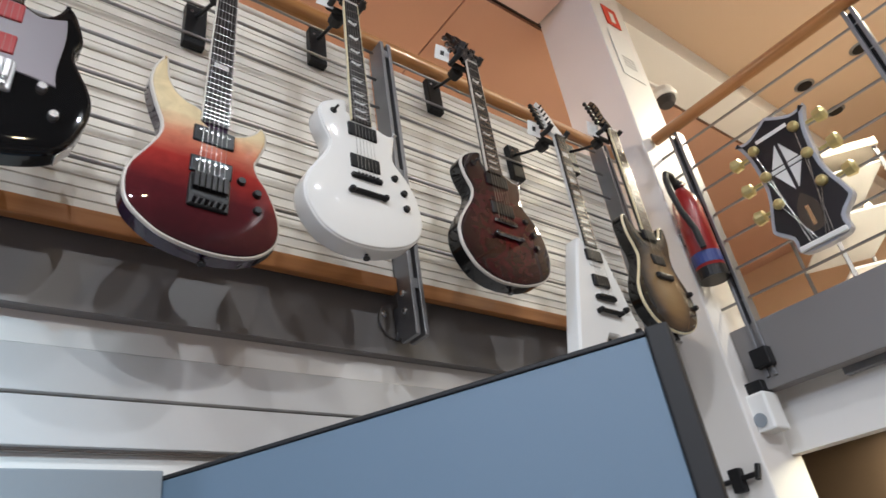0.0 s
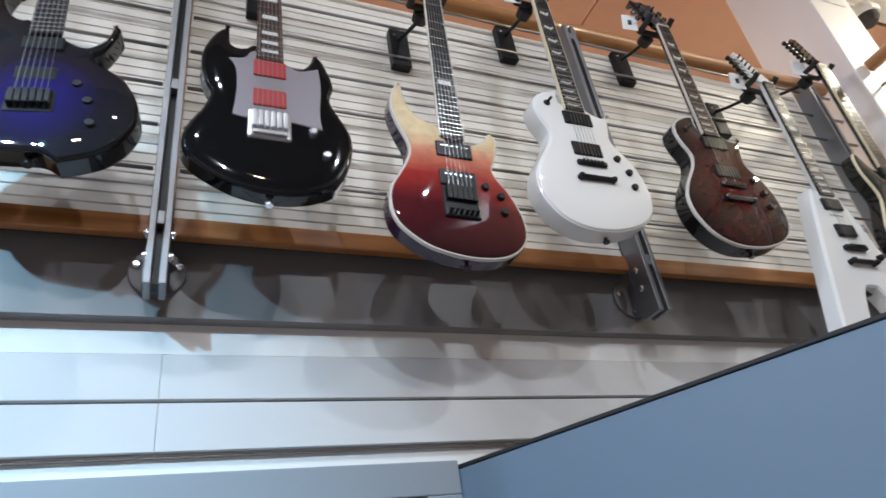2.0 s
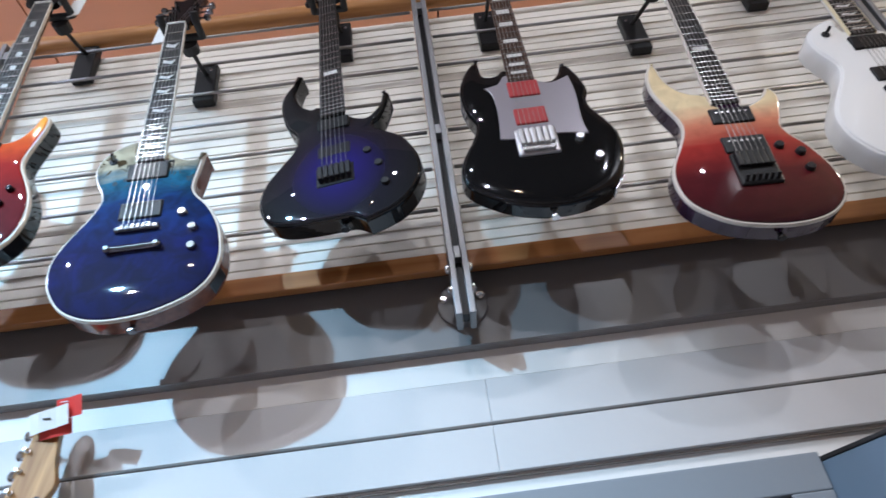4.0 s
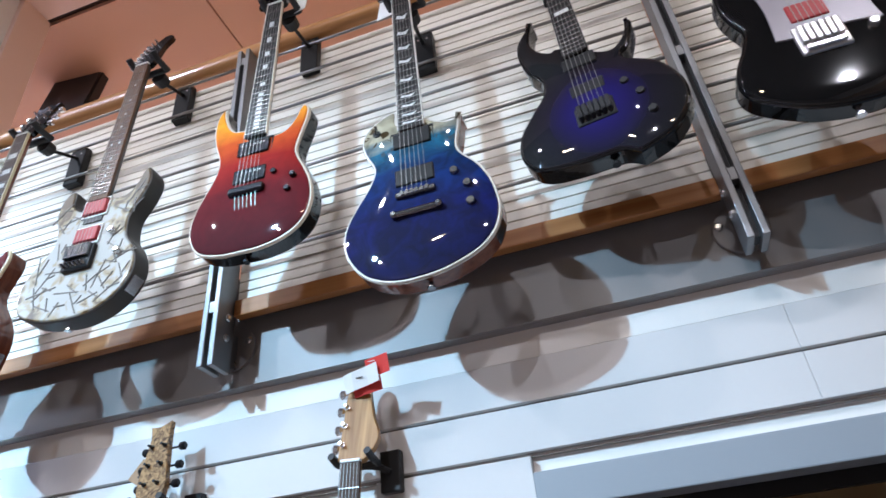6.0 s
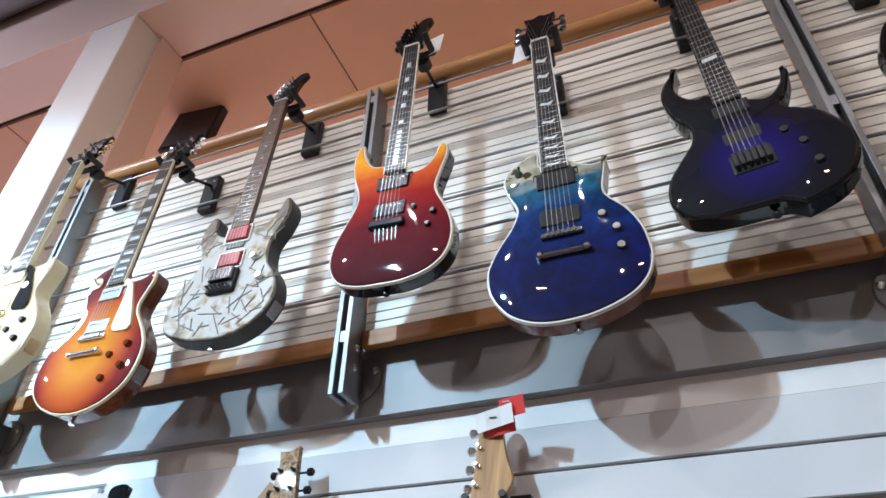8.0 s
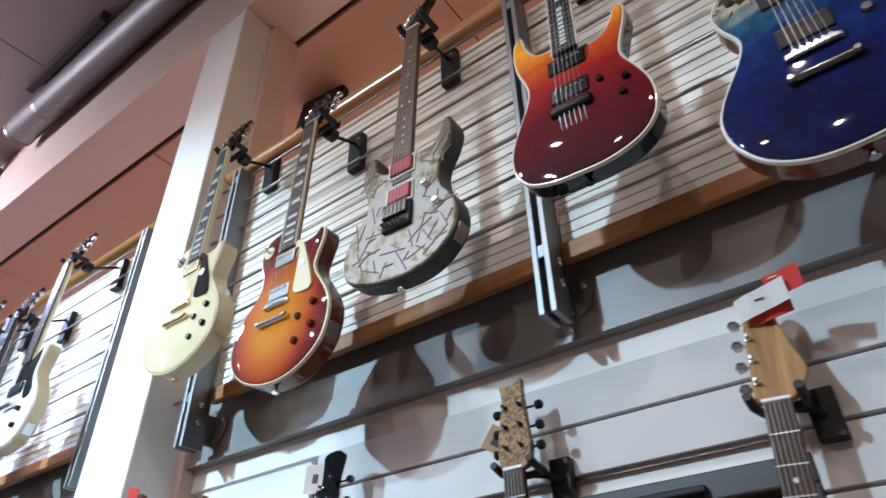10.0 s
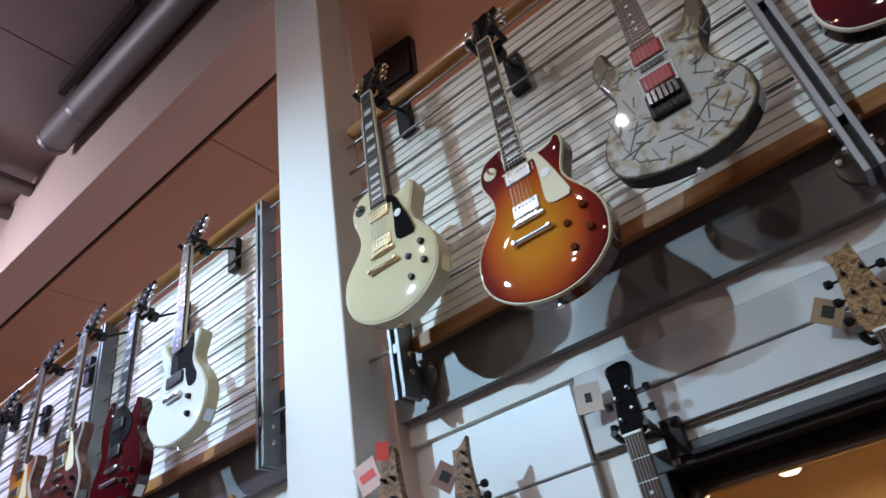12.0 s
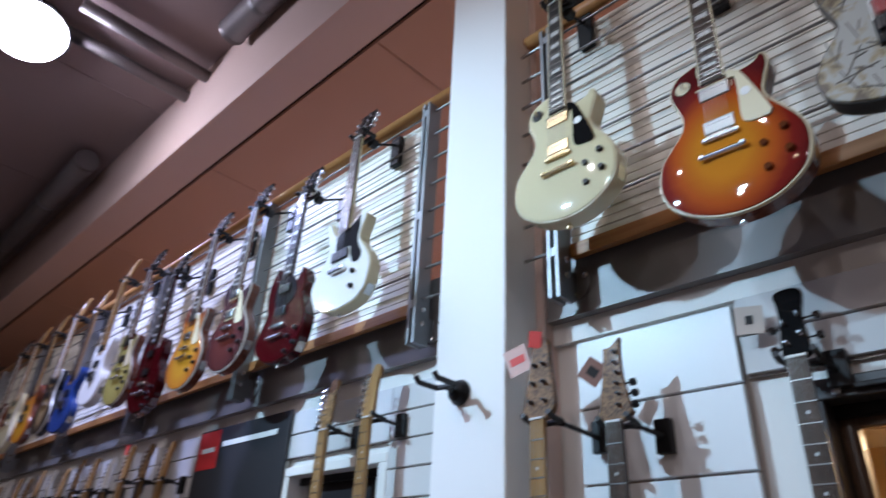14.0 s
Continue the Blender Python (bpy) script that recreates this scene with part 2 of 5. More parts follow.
SILVERPG = mat("silver_pickguard", (0.28, 0.26, 0.29), 0.3, metal=0.3, vary=0.04)
PEARL = mat("pearl_inlay", (0.75, 0.75, 0.74), 0.2, coat=0.4, vary=0.12, scale=120)
ROSEWOOD = wood("rosewood", (0.03, 0.016, 0.01), (0.08, 0.042, 0.026), 0.5, 0.0, 2)
EBONY = wood("ebony", (0.008, 0.007, 0.007), (0.025, 0.02, 0.018), 0.45, 0.1, 2)
MAPLE = wood("maple", (0.27, 0.14, 0.048), (0.43, 0.25, 0.095), 0.5, 0.5, 2)
BURLMAPLE = burl("figured_maple", (0.075, 0.035, 0.012), (0.36, 0.21, 0.085))
MAHOG = wood("mahogany", (0.09, 0.022, 0.012), (0.17, 0.05, 0.025), 0.3, 0.8, 2)
GLOSSBLACK = mat("black_lacquer", (0.004, 0.004, 0.0045), 0.6, coat=1.0, vary=0.1, bump=0)
GLOSSWHITE = mat("white_lacquer", (0.8, 0.8, 0.78), 0.3, coat=0.8, vary=0.02, bump=0)
CREAMLAC = mat("aged_cream_lacquer", (0.74, 0.67, 0.43), 0.24, coat=1.0, vary=0.03, bump=0)
PAPER = mat("white_tag_paper", (0.78, 0.78, 0.76), 0.7, vary=0.05)
REDPAPER = mat("red_tag_paper", (0.66, 0.05, 0.04), 0.6, vary=0.06)
KRAFT = mat("brown_card_tag", (0.34, 0.22, 0.13), 0.8, vary=0.1)
INK = mat("black_ink", (0.02, 0.02, 0.02), 0.7)
STRING = mat("string_steel", (0.3, 0.29, 0.27), 0.3, metal=1.0, vary=0.05, bump=0)
SCRATCH = mat("dark_scratch", (0.14, 0.12, 0.1), 0.7)
REDPAINT = mat("extinguisher_red", (0.27, 0.01, 0.012), 0.3, coat=0.6, vary=0.05)
BLUELAB = mat("blue_label", (0.02, 0.04, 0.2), 0.5)
AMBERWALL = mat("practice_room_wall", (0.52, 0.38, 0.2), 0.7, vary=0.06)
BROWN = mat("dark_brown_panel", (0.1, 0.065, 0.04), 0.5)
PIPE = mat("grey_duct_metal", (0.17, 0.15, 0.15), 0.45, metal=0.4, vary=0.15)
SCREEN = mat("speaker_cloth", (0.035, 0.03, 0.03), 0.8, vary=0.3)
LAMPGLOW = glow("lamp_face", (0.85, 0.86, 1.0), 200)
WARMGLOW = glow("warm_display_lamp", (1.0, 0.75, 0.5), 6)
ROOMGLOW = glow("room_ceiling_lamp", (1.0, 0.86, 0.6), 8)
GLASS = glass("door_glass", (0.96, 0.95, 0.92))


# ---- mesh helpers ----
def mesh_of(bm, name, material, smooth=False):
    bmesh.ops.recalc_face_normals(bm, faces=bm.faces)
    me = bpy.data.meshes.new(name)
    bm.to_mesh(me)
    bm.free()
    if smooth:
        me.polygons.foreach_set("use_smooth", [True] * len(me.polygons))
    me.materials.append(material)
    return me


def part(name, bm, material, parent=None, label="", smooth=False):
    """Links a bmesh as one mesh object under a thing or a part."""
    ob = new(name, mesh_of(bm, name, material, smooth) if isinstance(bm, bmesh.types.BMesh) else bm)
    if parent:
        ob.parent = parent
    if label:
        ob["label"] = label
    return ob


def thing(name, label, category, m=None, group=""):
    ob = new(name)
    ob.empty_display_size = 0.05
    if m is not None:
        ob.matrix_basis = m
    return tagged(ob, label, category, group)


def structure(name, bm, material, label, category="", smooth=False):
    return tagged(part(name, bm, material, None, "", smooth), label, category or name.split("_")[0], kind="structure")


def box(x0, x1, y0, y1, z0, z1, bevel=0.0, bm=None):
    bm = bm or bmesh.new()
    vs = [bm.verts.new((x, y, z)) for x in (x0, x1) for y in (y0, y1) for z in (z0, z1)]
    fs = [bm.faces.new([vs[i] for i in q]) for q in ((0, 1, 3, 2), (4, 6, 7, 5), (0, 4, 5, 1), (2, 3, 7, 6), (0, 2, 6, 4), (1, 5, 7, 3))]
    if bevel:
        bmesh.ops.bevel(bm, geom=list({e for f in fs for e in f.edges}), offset=bevel, segments=2, affect="EDGES", profile=0.5)
    return bm


def rod(p, q, r, seg=10, r2=None, bm=None):
    """A round bar from p to q, of radius r there and r2 here."""
    bm = bm or bmesh.new()
    p, q = Vector(p), Vector(q)
    d = q - p
    u = d.orthogonal().normalized()
    v = d.normalized().cross(u)
    r2 = r if r2 is None else r2
    rings = [[bm.verts.new(c + rr * (math.cos(a) * u + math.sin(a) * v)) for a in [2 * math.pi * k / seg for k in range(seg)]] for c, rr in ((p, r), (q, r2))]
    for k in range(seg):
        bm.faces.new((rings[0][k], rings[0][(k + 1) % seg], rings[1][(k + 1) % seg], rings[1][k]))
    bm.faces.new(rings[0][::-1])
    bm.faces.new(rings[1])
    return bm


def lathe(profile, at, axis, seg=16, bm=None):
    """Turned shape: (distance along the axis, radius) steps from the point at."""
    bm = bm or bmesh.new()
    at, axis = Vector(at), Vector(axis).normalized()
    u = axis.orthogonal().normalized()
    v = axis.cross(u)
    rings = [[bm.verts.new(at + axis * d + max(r, 1e-4) * (math.cos(a) * u + math.sin(a) * v)) for a in [2 * math.pi * k / seg for k in range(seg)]] for d, r in profile]
    for a, b in zip(rings, rings[1:]):
        for k in range(seg):
            bm.faces.new((a[k], a[(k + 1) % seg], b[(k + 1) % seg], b[k]))
    bm.faces.new(rings[0][::-1])
    bm.faces.new(rings[-1])
    return bm


def tube(points, r, seg=8, bm=None):
    """A round bar bent along the points, in one piece."""
    bm = bm or bmesh.new()
    P = [Vector(p) for p in points]
    way = [(P[min(k + 1, len(P) - 1)] - P[max(k - 1, 0)]).normalized() for k in range(len(P))]
    u = way[0].orthogonal().normalized()
    rings = []
    for p, d in zip(P, way):
        u = (u - d * u.dot(d)).normalized()
        v = d.cross(u)
        rings.append([bm.verts.new(p + r * (math.cos(a) * u + math.sin(a) * v)) for a in [2 * math.pi * k / seg for k in range(seg)]])
    for a, b in zip(rings, rings[1:]):
        for k in range(seg):
            bm.faces.new((a[k], a[(k + 1) % seg], b[(k + 1) % seg], b[k]))
    bm.faces.new(rings[0][::-1])
    bm.faces.new(rings[-1])
    return bm


def smooth_loop(points, steps=6):
    """Closed curve through the points; a point given twice stays sharp."""
    pts, sharp = [], []
    for p in points:
        if pts and p == pts[-1]:
            sharp[-1] = True
        else:
            pts.append(p)
            sharp.append(False)
    n, out = len(pts), []
    P = [Vector(p) for p in pts]
    for i in range(n):
        a, b, c, d = P[i - 1], P[i], P[(i + 1) % n], P[(i + 2) % n]
        m1 = Vector((0, 0)) if sharp[i] else (c - a) * 0.5
        m2 = Vector((0, 0)) if sharp[(i + 1) % n] else (d - b) * 0.5
        for s in range(steps):
            t = s / steps
            out.append((2 * t**3 - 3 * t**2 + 1) * b + (t**3 - 2 * t**2 + t) * m1 + (-2 * t**3 + 3 * t**2) * c + (t**3 - t**2) * m2)
    return out


def shifted(loop, d):
    """The loop moved inwards by d."""
    n = len(loop)
    s = sum(loop[i].x * loop[(i + 1) % n].y - loop[(i + 1) % n].x * loop[i].y for i in range(n))
    s = 1 if s > 0 else -1
    out = []
    for i in range(n):
        t = loop[(i + 1) % n] - loop[i - 1]
        t = t.normalized() if t.length > 1e-9 else Vector((1, 0))
        out.append(loop[i] + s * d * Vector((-t.y, t.x)))
    return out


def slab(loop, rings, bm=None):
    """Body from a loop in x and z: rings of (inset, y), closed at both ends."""
    bm = bm or bmesh.new()
    made = []
    for inset, y in rings:
        made.append([bm.verts.new((p.x, y, p.y)) for p in (shifted(loop, inset) if inset else loop)])
    n = len(loop)
    for a, b in zip(made, made[1:]):
        for k in range(n):
            bm.faces.new((a[k], a[(k + 1) % n], b[(k + 1) % n], b[k]))
    for ring in (made[0], made[-1]):
        for tri in tessellate_polygon([[Vector((v.co.x, v.co.z, 0)) for v in ring]]):
            if len(set(tri)) == 3:
                bm.faces.new([ring[k] for k in tri])
    return bm


def carved(loop, rings, high, reach):
    """A guitar top: rim rings, then a smooth dome that rises from the rim by `high` within `reach`."""
    bm = bmesh.new()
    made = [[bm.verts.new((p.x, y, p.y)) for p in shifted(loop, inset)] for inset, y in rings]
    n = len(loop)
    for a, b in zip(made, made[1:]):
        for k in range(n):
            bm.faces.new((a[k], a[(k + 1) % n], b[(k + 1) % n], b[k]))
    rim = [Vector((v.co.x, v.co.z)) for v in made[0]]
    P = np.array([(p.x, p.y) for p in rim])
    Q = np.roll(P, -1, 0)
    D = Q - P
    L2 = np.maximum((D ** 2).sum(1), 1e-12)

    def depth(x, z):
        w = np.array((x, z)) - P
        t = np.clip((w * D).sum(1) / L2, 0, 1)
        gap = np.sqrt(((w - D * t[:, None]) ** 2).sum(1)).min()
        cross = ((P[:, 1] > z) != (Q[:, 1] > z)) & (x < D[:, 0] * (z - P[:, 1]) / np.where(D[:, 1] == 0, 1e-12, D[:, 1]) + P[:, 0])
        return gap if cross.sum() % 2 else -gap

    pts, step = list(rim), 0.0095
    for i, x in enumerate(np.arange(P[:, 0].min(), P[:, 0].max(), step)):
        for z in np.arange(P[:, 1].min(), P[:, 1].max(), step):
            zz = z + (step / 2 if i % 2 else 0)
            if depth(x, zz) > 0.004:
                pts.append(Vector((x, zz)))
    vs, _, fs, _, _, _ = delaunay_2d_cdt(pts, [(k, (k + 1) % n) for k in range(n)], [], 1, 1e-6)
    y0, verts = rings[0][1], []
    for v in vs:
        d = min(max(depth(v.x, v.y), 0) / reach, 1)
        verts.append(bm.verts.new((v.x, y0 - high * (1 - (1 - d) ** 2), v.y)))
    for f in fs:
        bm.faces.new([verts[k] for k in f])
    bmesh.ops.remove_doubles(bm, verts=bm.verts, dist=1e-5)
    return bm


def strip(loop, rings):
    """An open band along a loop."""
    bm = bmesh.new()
    made = [[bm.verts.new((p.x, y, p.y)) for p in (shifted(loop, inset) if inset else loop)] for inset, y in rings]
    n = len(loop)
    for a, b in zip(made, made[1:]):
        for k in range(n):
            bm.faces.new((a[k], a[(k + 1) % n], b[(k + 1) % n], b[k]))
    return bm


def cm(points):
    return [(x / 100, z / 100) for x, z in points]


# ---- structure ----
structure("floor", box(-12, 6, -6, 6, FLOORZ - 0.1, FLOORZ), FLOOR, "grey vinyl shop floor")
bm = bmesh.new()
for a, c in ((-12, -9.41), (-9.402, -7.61), (-7.602, -5.83), (-5.822, -4.034), (-4.026, -2.25), (-2.242, -0.45), (-0.442, 2.2)):
    box(a, c, -0.5, 1.15, 4.9, 5.0, bm=bm)
structure("ceiling_hall", bm, CEIL, "dim grey-brown hall ceiling with ducts", "ceiling")
structure("ceiling_shop", box(-12, 2.2, -6, -0.505, 4.92, 5.0), mat("dark_open_ceiling", (0.05, 0.042, 0.04), 0.8, vary=0.25, scale=1.5), "dark open ceiling over the shop floor", "ceiling")
# solid near-black sheet in place of the shade above the ceiling seams
structure("roof_void", box(-12, 6, -6, 6, 5.01, 5.1), GAP, "near-black sheet for the shade over the ceilings", "roof")
structure("wall_south", box(-12, 6, -6.1, -6, FLOORZ, 5), mat("dim_shop_wall", (0.16, 0.14, 0.13), 0.6), "plain painted shop wall", "wall")
structure("wall_west", box(-12.1, -12, -6, 6, FLOORZ, 5), bpy.data.materials["dim_shop_wall"], "plain painted shop wall", "wall")
structure("wall_east", box(6, 6.1, -6, 6, FLOORZ, 5), mat("warm_wall", (0.6, 0.42, 0.27), 0.7), "tan wall at the end of the upper floor", "wall")
structure("wall_north", box(-12, 6, 6, 6.1, FLOORZ, 5), PEACH, "peach painted wall at the back of the upper floor", "wall")
# beam over the balcony front, and the upper ceiling behind it
structure("beam_front", box(-12, 2.1, 1.15, 1.4, 4.27, 5.0), BEAM, "painted beam over the balcony front", "beam")
# solid near-black strip painted as the shade in the gap
structure("shadow_gap", box(-12, 6, 1.4, 1.435, 4.31, 4.35), GAP, "near-black strip for the shade between beam and ceiling", "trim")
bm = bmesh.new()
for a, b in ((-12, -8.9), (-8.892, -7.1), (-7.092, -5.3), (-5.292, -3.5), (-3.492, -1.684), (-1.676, 0.006), (0.014, 1.696), (1.704, 6)):
    box(a, b, 1.435, 6, 4.285, 4.34, bm=bm)
structure("ceiling_upper", bm, PEACH, "peach ceiling panels over the balcony", "ceiling")
# near-black backing gives the panel seams their shade
structure("ceiling_upper_void", box(-12, 6, 1.4, 6, 4.345, 4.4), GAP, "near-black sheet for the shade over the ceiling panels", "ceiling")
structure("balcony_slab", box(-12, 6, 1.36, 6, 2.34, 2.56), WHITE, "floor slab of the balcony", "slab")
structure("fascia_front", box(-12, 2.12, 1.305, 1.36, 2.32, 2.6, 0.003), FASCIA, "grey painted steel edge beam of the balcony", "fascia")
structure("fascia_lip", box(-12, 2.12, 1.297, 1.305, 2.32, 2.333), FASCIA, "lower lip of the grey edge beam", "trim")


def column(name, x0, x1):
    structure(name, box(x0, x1, 1.15, 1.4, FLOORZ, 4.27, 0.006), COLUMN, "white painted square column", "column")


column("column_west", -2.62, -2.37)
structure("column_return", box(-2.6, -2.345, 1.285, 1.42, FLOORZ, 4.27, 0.004), BEAM, "beige plastered return beside the column", "column")
structure("column_east", box(2.11, 2.37, 1.11, 1.4, FLOORZ, 4.4, 0.006), COLUMN, "white painted square column", "column")
# lower wall under the balcony, with door openings through it
DOORS = ((-0.55, 0.44), (-1.76, -0.86), (-3.56, -3.0), (-6.4, -5.5))
HEAD = 2.05
edges = [-12] + [v for d in sorted(DOORS) for v in d] + [2.12]
bm = bmesh.new()
for a, b in zip(edges[::2], edges[1::2]):
    box(a, b, 1.345, 1.45, FLOORZ, 2.34, bm=bm)
for a, b in DOORS:
    box(a, b, 1.345, 1.45, HEAD, 2.34, bm=bm)
structure("wall_lower", bm, WHITE, "white wall under the balcony with door openings", "wall")
structure("room_back", box(-12, 6, 3.4, 3.5, FLOORZ, 2.34), AMBERWALL, "amber wall of the practice rooms", "wall")
structure("room_divider_1", box(-0.8, -0.7, 1.45, 3.4, FLOORZ, 2.34), AMBERWALL, "amber partition between practice rooms", "wall")
structure("room_divider_2", box(-2.6, -2.5, 1.45, 3.4, FLOORZ, 2.34), AMBERWALL, "amber partition between practice rooms", "wall")
structure("white_band", box(-12, 2.1, 1.327, 1.345, 2.262, 2.339), WHITE, "white band under the balcony edge", "trim")


def slatwall(name, x0, x1, z0, z1, y, label, high=0.0825, face=None):
    """White boards with a recessed groove and metal insert between them."""
    wall = tagged(new(name), label, "slatwall", kind="structure")
    part("backing", box(x0, x1, y + 0.012, 1.345, z0, z1), INSERT, wall)
    z = z1
    while z - high >= z0 - 0.001:
        part("board", box(x0, x1, y, y + 0.0125, z - high, z, 0.0015), face or SLATW, wall)
        z -= high + 0.0065
    return wall


slatwall("slatwall_1", -1.853, -0.083, 2.082, 2.2598, 1.322, "white slatwall boards over the practice room doors")
slatwall("slatwall_8", -0.0826, 2.1, 2.082, 2.2598, 1.322, "white slatwall boards over the open door")
slatwall("slatwall_2", 0.6204, 2.1, 0.3, 2.0815, 1.322, "white slatwall boards under the balcony")
slatwall("slatwall_3", -0.85, -0.56, 0.3, 2.081, 1.322, "white slatwall boards between two doors")
slatwall("slatwall_4", -2.262, -1.86, 0.3, 2.2445, 1.31, "raised white slatwall panel beside the column", 0.172, mat("glossy_white_panel", (0.74, 0.76, 0.78), 0.34, vary=0.02, scale=3, grain=150))
slatwall("slatwall_5", -2.99, -2.63, 0.3, 2.2598, 1.322, "white slatwall boards beside the column")
slatwall("slatwall_6", -3.56, -2.992, 2.082, 2.2598, 1.322, "white slatwall boards over a door")
slatwall("slatwall_7", -11.9, -3.57, 0.3, 2.2598, 1.322, "white slatwall boards behind the row of guitars")


def door_frame(name, x0, x1, material, label, w=0.06):
    f = tagged(new(name), label, "door frame", kind="structure")
    part("jamb", box(x0 - 0.01, x0 + w, 1.318, 1.45, FLOORZ, HEAD - w, 0.003), material, f)
    part("jamb", box(x1 - w, x1 + 0.01, 1.318, 1.45, FLOORZ, HEAD - w, 0.003), material, f)
    part("head", box(x0 - 0.01, x1 + 0.01, 1.318, 1.45, HEAD - w, HEAD + 0.002, 0.003), material, f)
    part("stop", box(x0 + w, x1 - w, 1.37, 1.385, HEAD - w - 0.025, HEAD - w), BLACK, f)
    return f


door_frame("door_1", -0.55, 0.44, FRAMEGREY, "grey steel frame of the open practice room door")
door_frame("door_2", -1.76, -0.86, mat("dark_door_frame", (0.03, 0.028, 0.028), 0.4), "dark metal frame of a glazed practice room door", 0.04)
door_frame("door_3", -3.56, -3.0, WHITE, "white painted frame of a dark glazed door", 0.03)
door_frame("door_4", -6.4, -5.5, FRAMEGREY, "grey steel frame of a door behind the guitars")

# the open leaf of the first door, hinged at the right-hand jamb
leaf = thing("door_leaf", "open blue-grey door leaf with black rubber edges", "door", pose(0.435, 1.4, 0, 0, 0, -64.2))
part("panel", box(0.012, 0.925, -0.018, 0.018, FLOORZ + 0.01, 2.036, 0.002), DOORBLUE, leaf)
part("top_seal", box(0.0, 0.925, -0.0205, 0.0205, 2.0365, 2.044, 0.002), RUBBER, leaf, "black rubber top seal")
part("edge_seal", box(0.9255, 0.956, -0.021, 0.021, FLOORZ + 0.01, 2.048, 0.004), RUBBER, leaf, "black rubber closing edge")
part("handle", rod((0.86, -0.06, 1.13), (0.74, -0.06, 1.13), 0.01), CHROME, leaf)
part("rose", lathe([(0, 0.026), (0.008, 0.026), (0.05, 0.009)], (0.86, -0.018, 1.13), (0, -1, 0)), CHROME, leaf)

# glazed leaf of the second door and the lit room behind it
gl = thing("glass_door", "closed glazed door with a dark metal frame", "door")
part("stile", box(-1.718, -1.688, 1.386, 1.425, FLOORZ + 0.02, 2.006, 0.003), mat("bronze_stile", (0.1, 0.055, 0.03), 0.4), gl)
part("stile", box(-0.932, -0.902, 1.386, 1.425, FLOORZ + 0.02, 2.006, 0.003), bpy.data.materials["bronze_stile"], gl)
part("rail", box(-1.6875, -0.9325, 1.386, 1.425, 1.968, 2.006, 0.003), bpy.data.materials["bronze_stile"], gl)
part("rail", box(-1.6875, -0.9325, 1.386, 1.425, FLOORZ + 0.02, FLOORZ + 0.2, 0.003), bpy.data.materials["bronze_stile"], gl)
pane = part("pane", box(-1.6875, -0.9325, 1.402, 1.408, FLOORZ + 0.2005, 1.9675), GLASS, gl)
pane.visible_shadow = False
for x, z, name in ((-1.69, 2.026, "hinge"), (-1.16, 2.026, "hinge")):
    part(name, box(x - 0.008, x + 0.008, 1.305, 1.3175, z - 0.012, z + 0.012, 0.002), CHROME, gl)
part("closer_rail", box(-1.66, -1.0, 1.304, 1.3175, 2.02, 2.032, 0.003), BLACK, gl)
for x in (-1.85, -1.2):
    lamp = thing("room_lamp", "small lit ceiling lamp inside the practice room", "ceiling lamp", group="room lamps")
    part("shade", lathe([(0, 0.05), (0.02, 0.055), (0.028, 0.05)], (x, 3.1, 2.25), (0, 0, 1)), WHITEPL, lamp)
    part("stem", rod((x, 3.1, 2.278), (x, 3.1, 2.34), 0.01, 8), WHITEPL, lamp)
    part("bulb", lathe([(0, 0.03), (0.012, 0.045)], (x, 3.1, 2.2375), (0, 0, 1)), ROOMGLOW, lamp)
structure("door_3_pane", box(-3.51, -3.05, 1.402, 1.408, FLOORZ + 0.01, 2.0), mat("dark_glass", (0.03, 0.028, 0.03), 0.12), "dark glass of a closed door", "pane")

# ---- balcony railing with slat panels ----
RODZ = [3.272 - 0.1115 * k for k in range(8)]


def post(x, group):
    p = thing("railing_post", "slotted grey steel railing post bolted to the balcony edge", "railing post", pose(x, 0, 0), group)
    part("bar", box(-0.0185, -0.0065, 1.2, 1.262, 2.335, 3.297, 0.0015), STEEL, p)
    part("bar", box(0.0065, 0.0185, 1.2, 1.262, 2.335, 3.297, 0.0015), STEEL, p)
    part("web", box(-0.0064, 0.0064, 1.222, 1.25, 2.345, 3.29), BLACK, p, "black slot between the bars")
    for z in (2.47, 2.8, 3.25):
        part("spacer", box(-0.0063, 0.0063, 1.202, 1.2215, z - 0.014, z + 0.014, 0.001), STEEL, p)
    part("bracket", box(-0.0062, 0.0062, 1.2505, 1.298, 2.36, 2.44), STEEL, p)
    disc = part("disc", lathe([(0, 0.05), (0.006, 0.05), (0.007, 0.048)], (0, 1.3045, 2.412), (0, -1, 0), 28), FASCIA, p, "round steel fixing disc")
    for dx, dz in ((-0.036, 0.012), (0.036, 0.012), (0, -0.036)):
        part("bolt", lathe([(0, 0.0085), (0.005, 0.0085), (0.0075, 0.005)], (dx, 1.2975, 2.412 + dz), (0, -1, 0), 12), CHROME, disc)
    for z in (2.452, 2.405):
        for s in (-1, 1):
            part("side_bolt", lathe([(0, 0.009), (0.005, 0.009), (0.008, 0.006)], (s * 0.0185, 1.232, z), (s, 0, 0), 12), CHROME, p)
    return p


POSTS_A, POSTS_B = [-2.25, -1.165, -0.104, 0.965, 1.98], [-2.795, -3.88, -4.96, -6.04, -7.12, -8.2]
for k, x in enumerate(POSTS_A):
    post(x, "posts of the long railing")
for x in POSTS_B:
    post(x, "posts of the far railing")


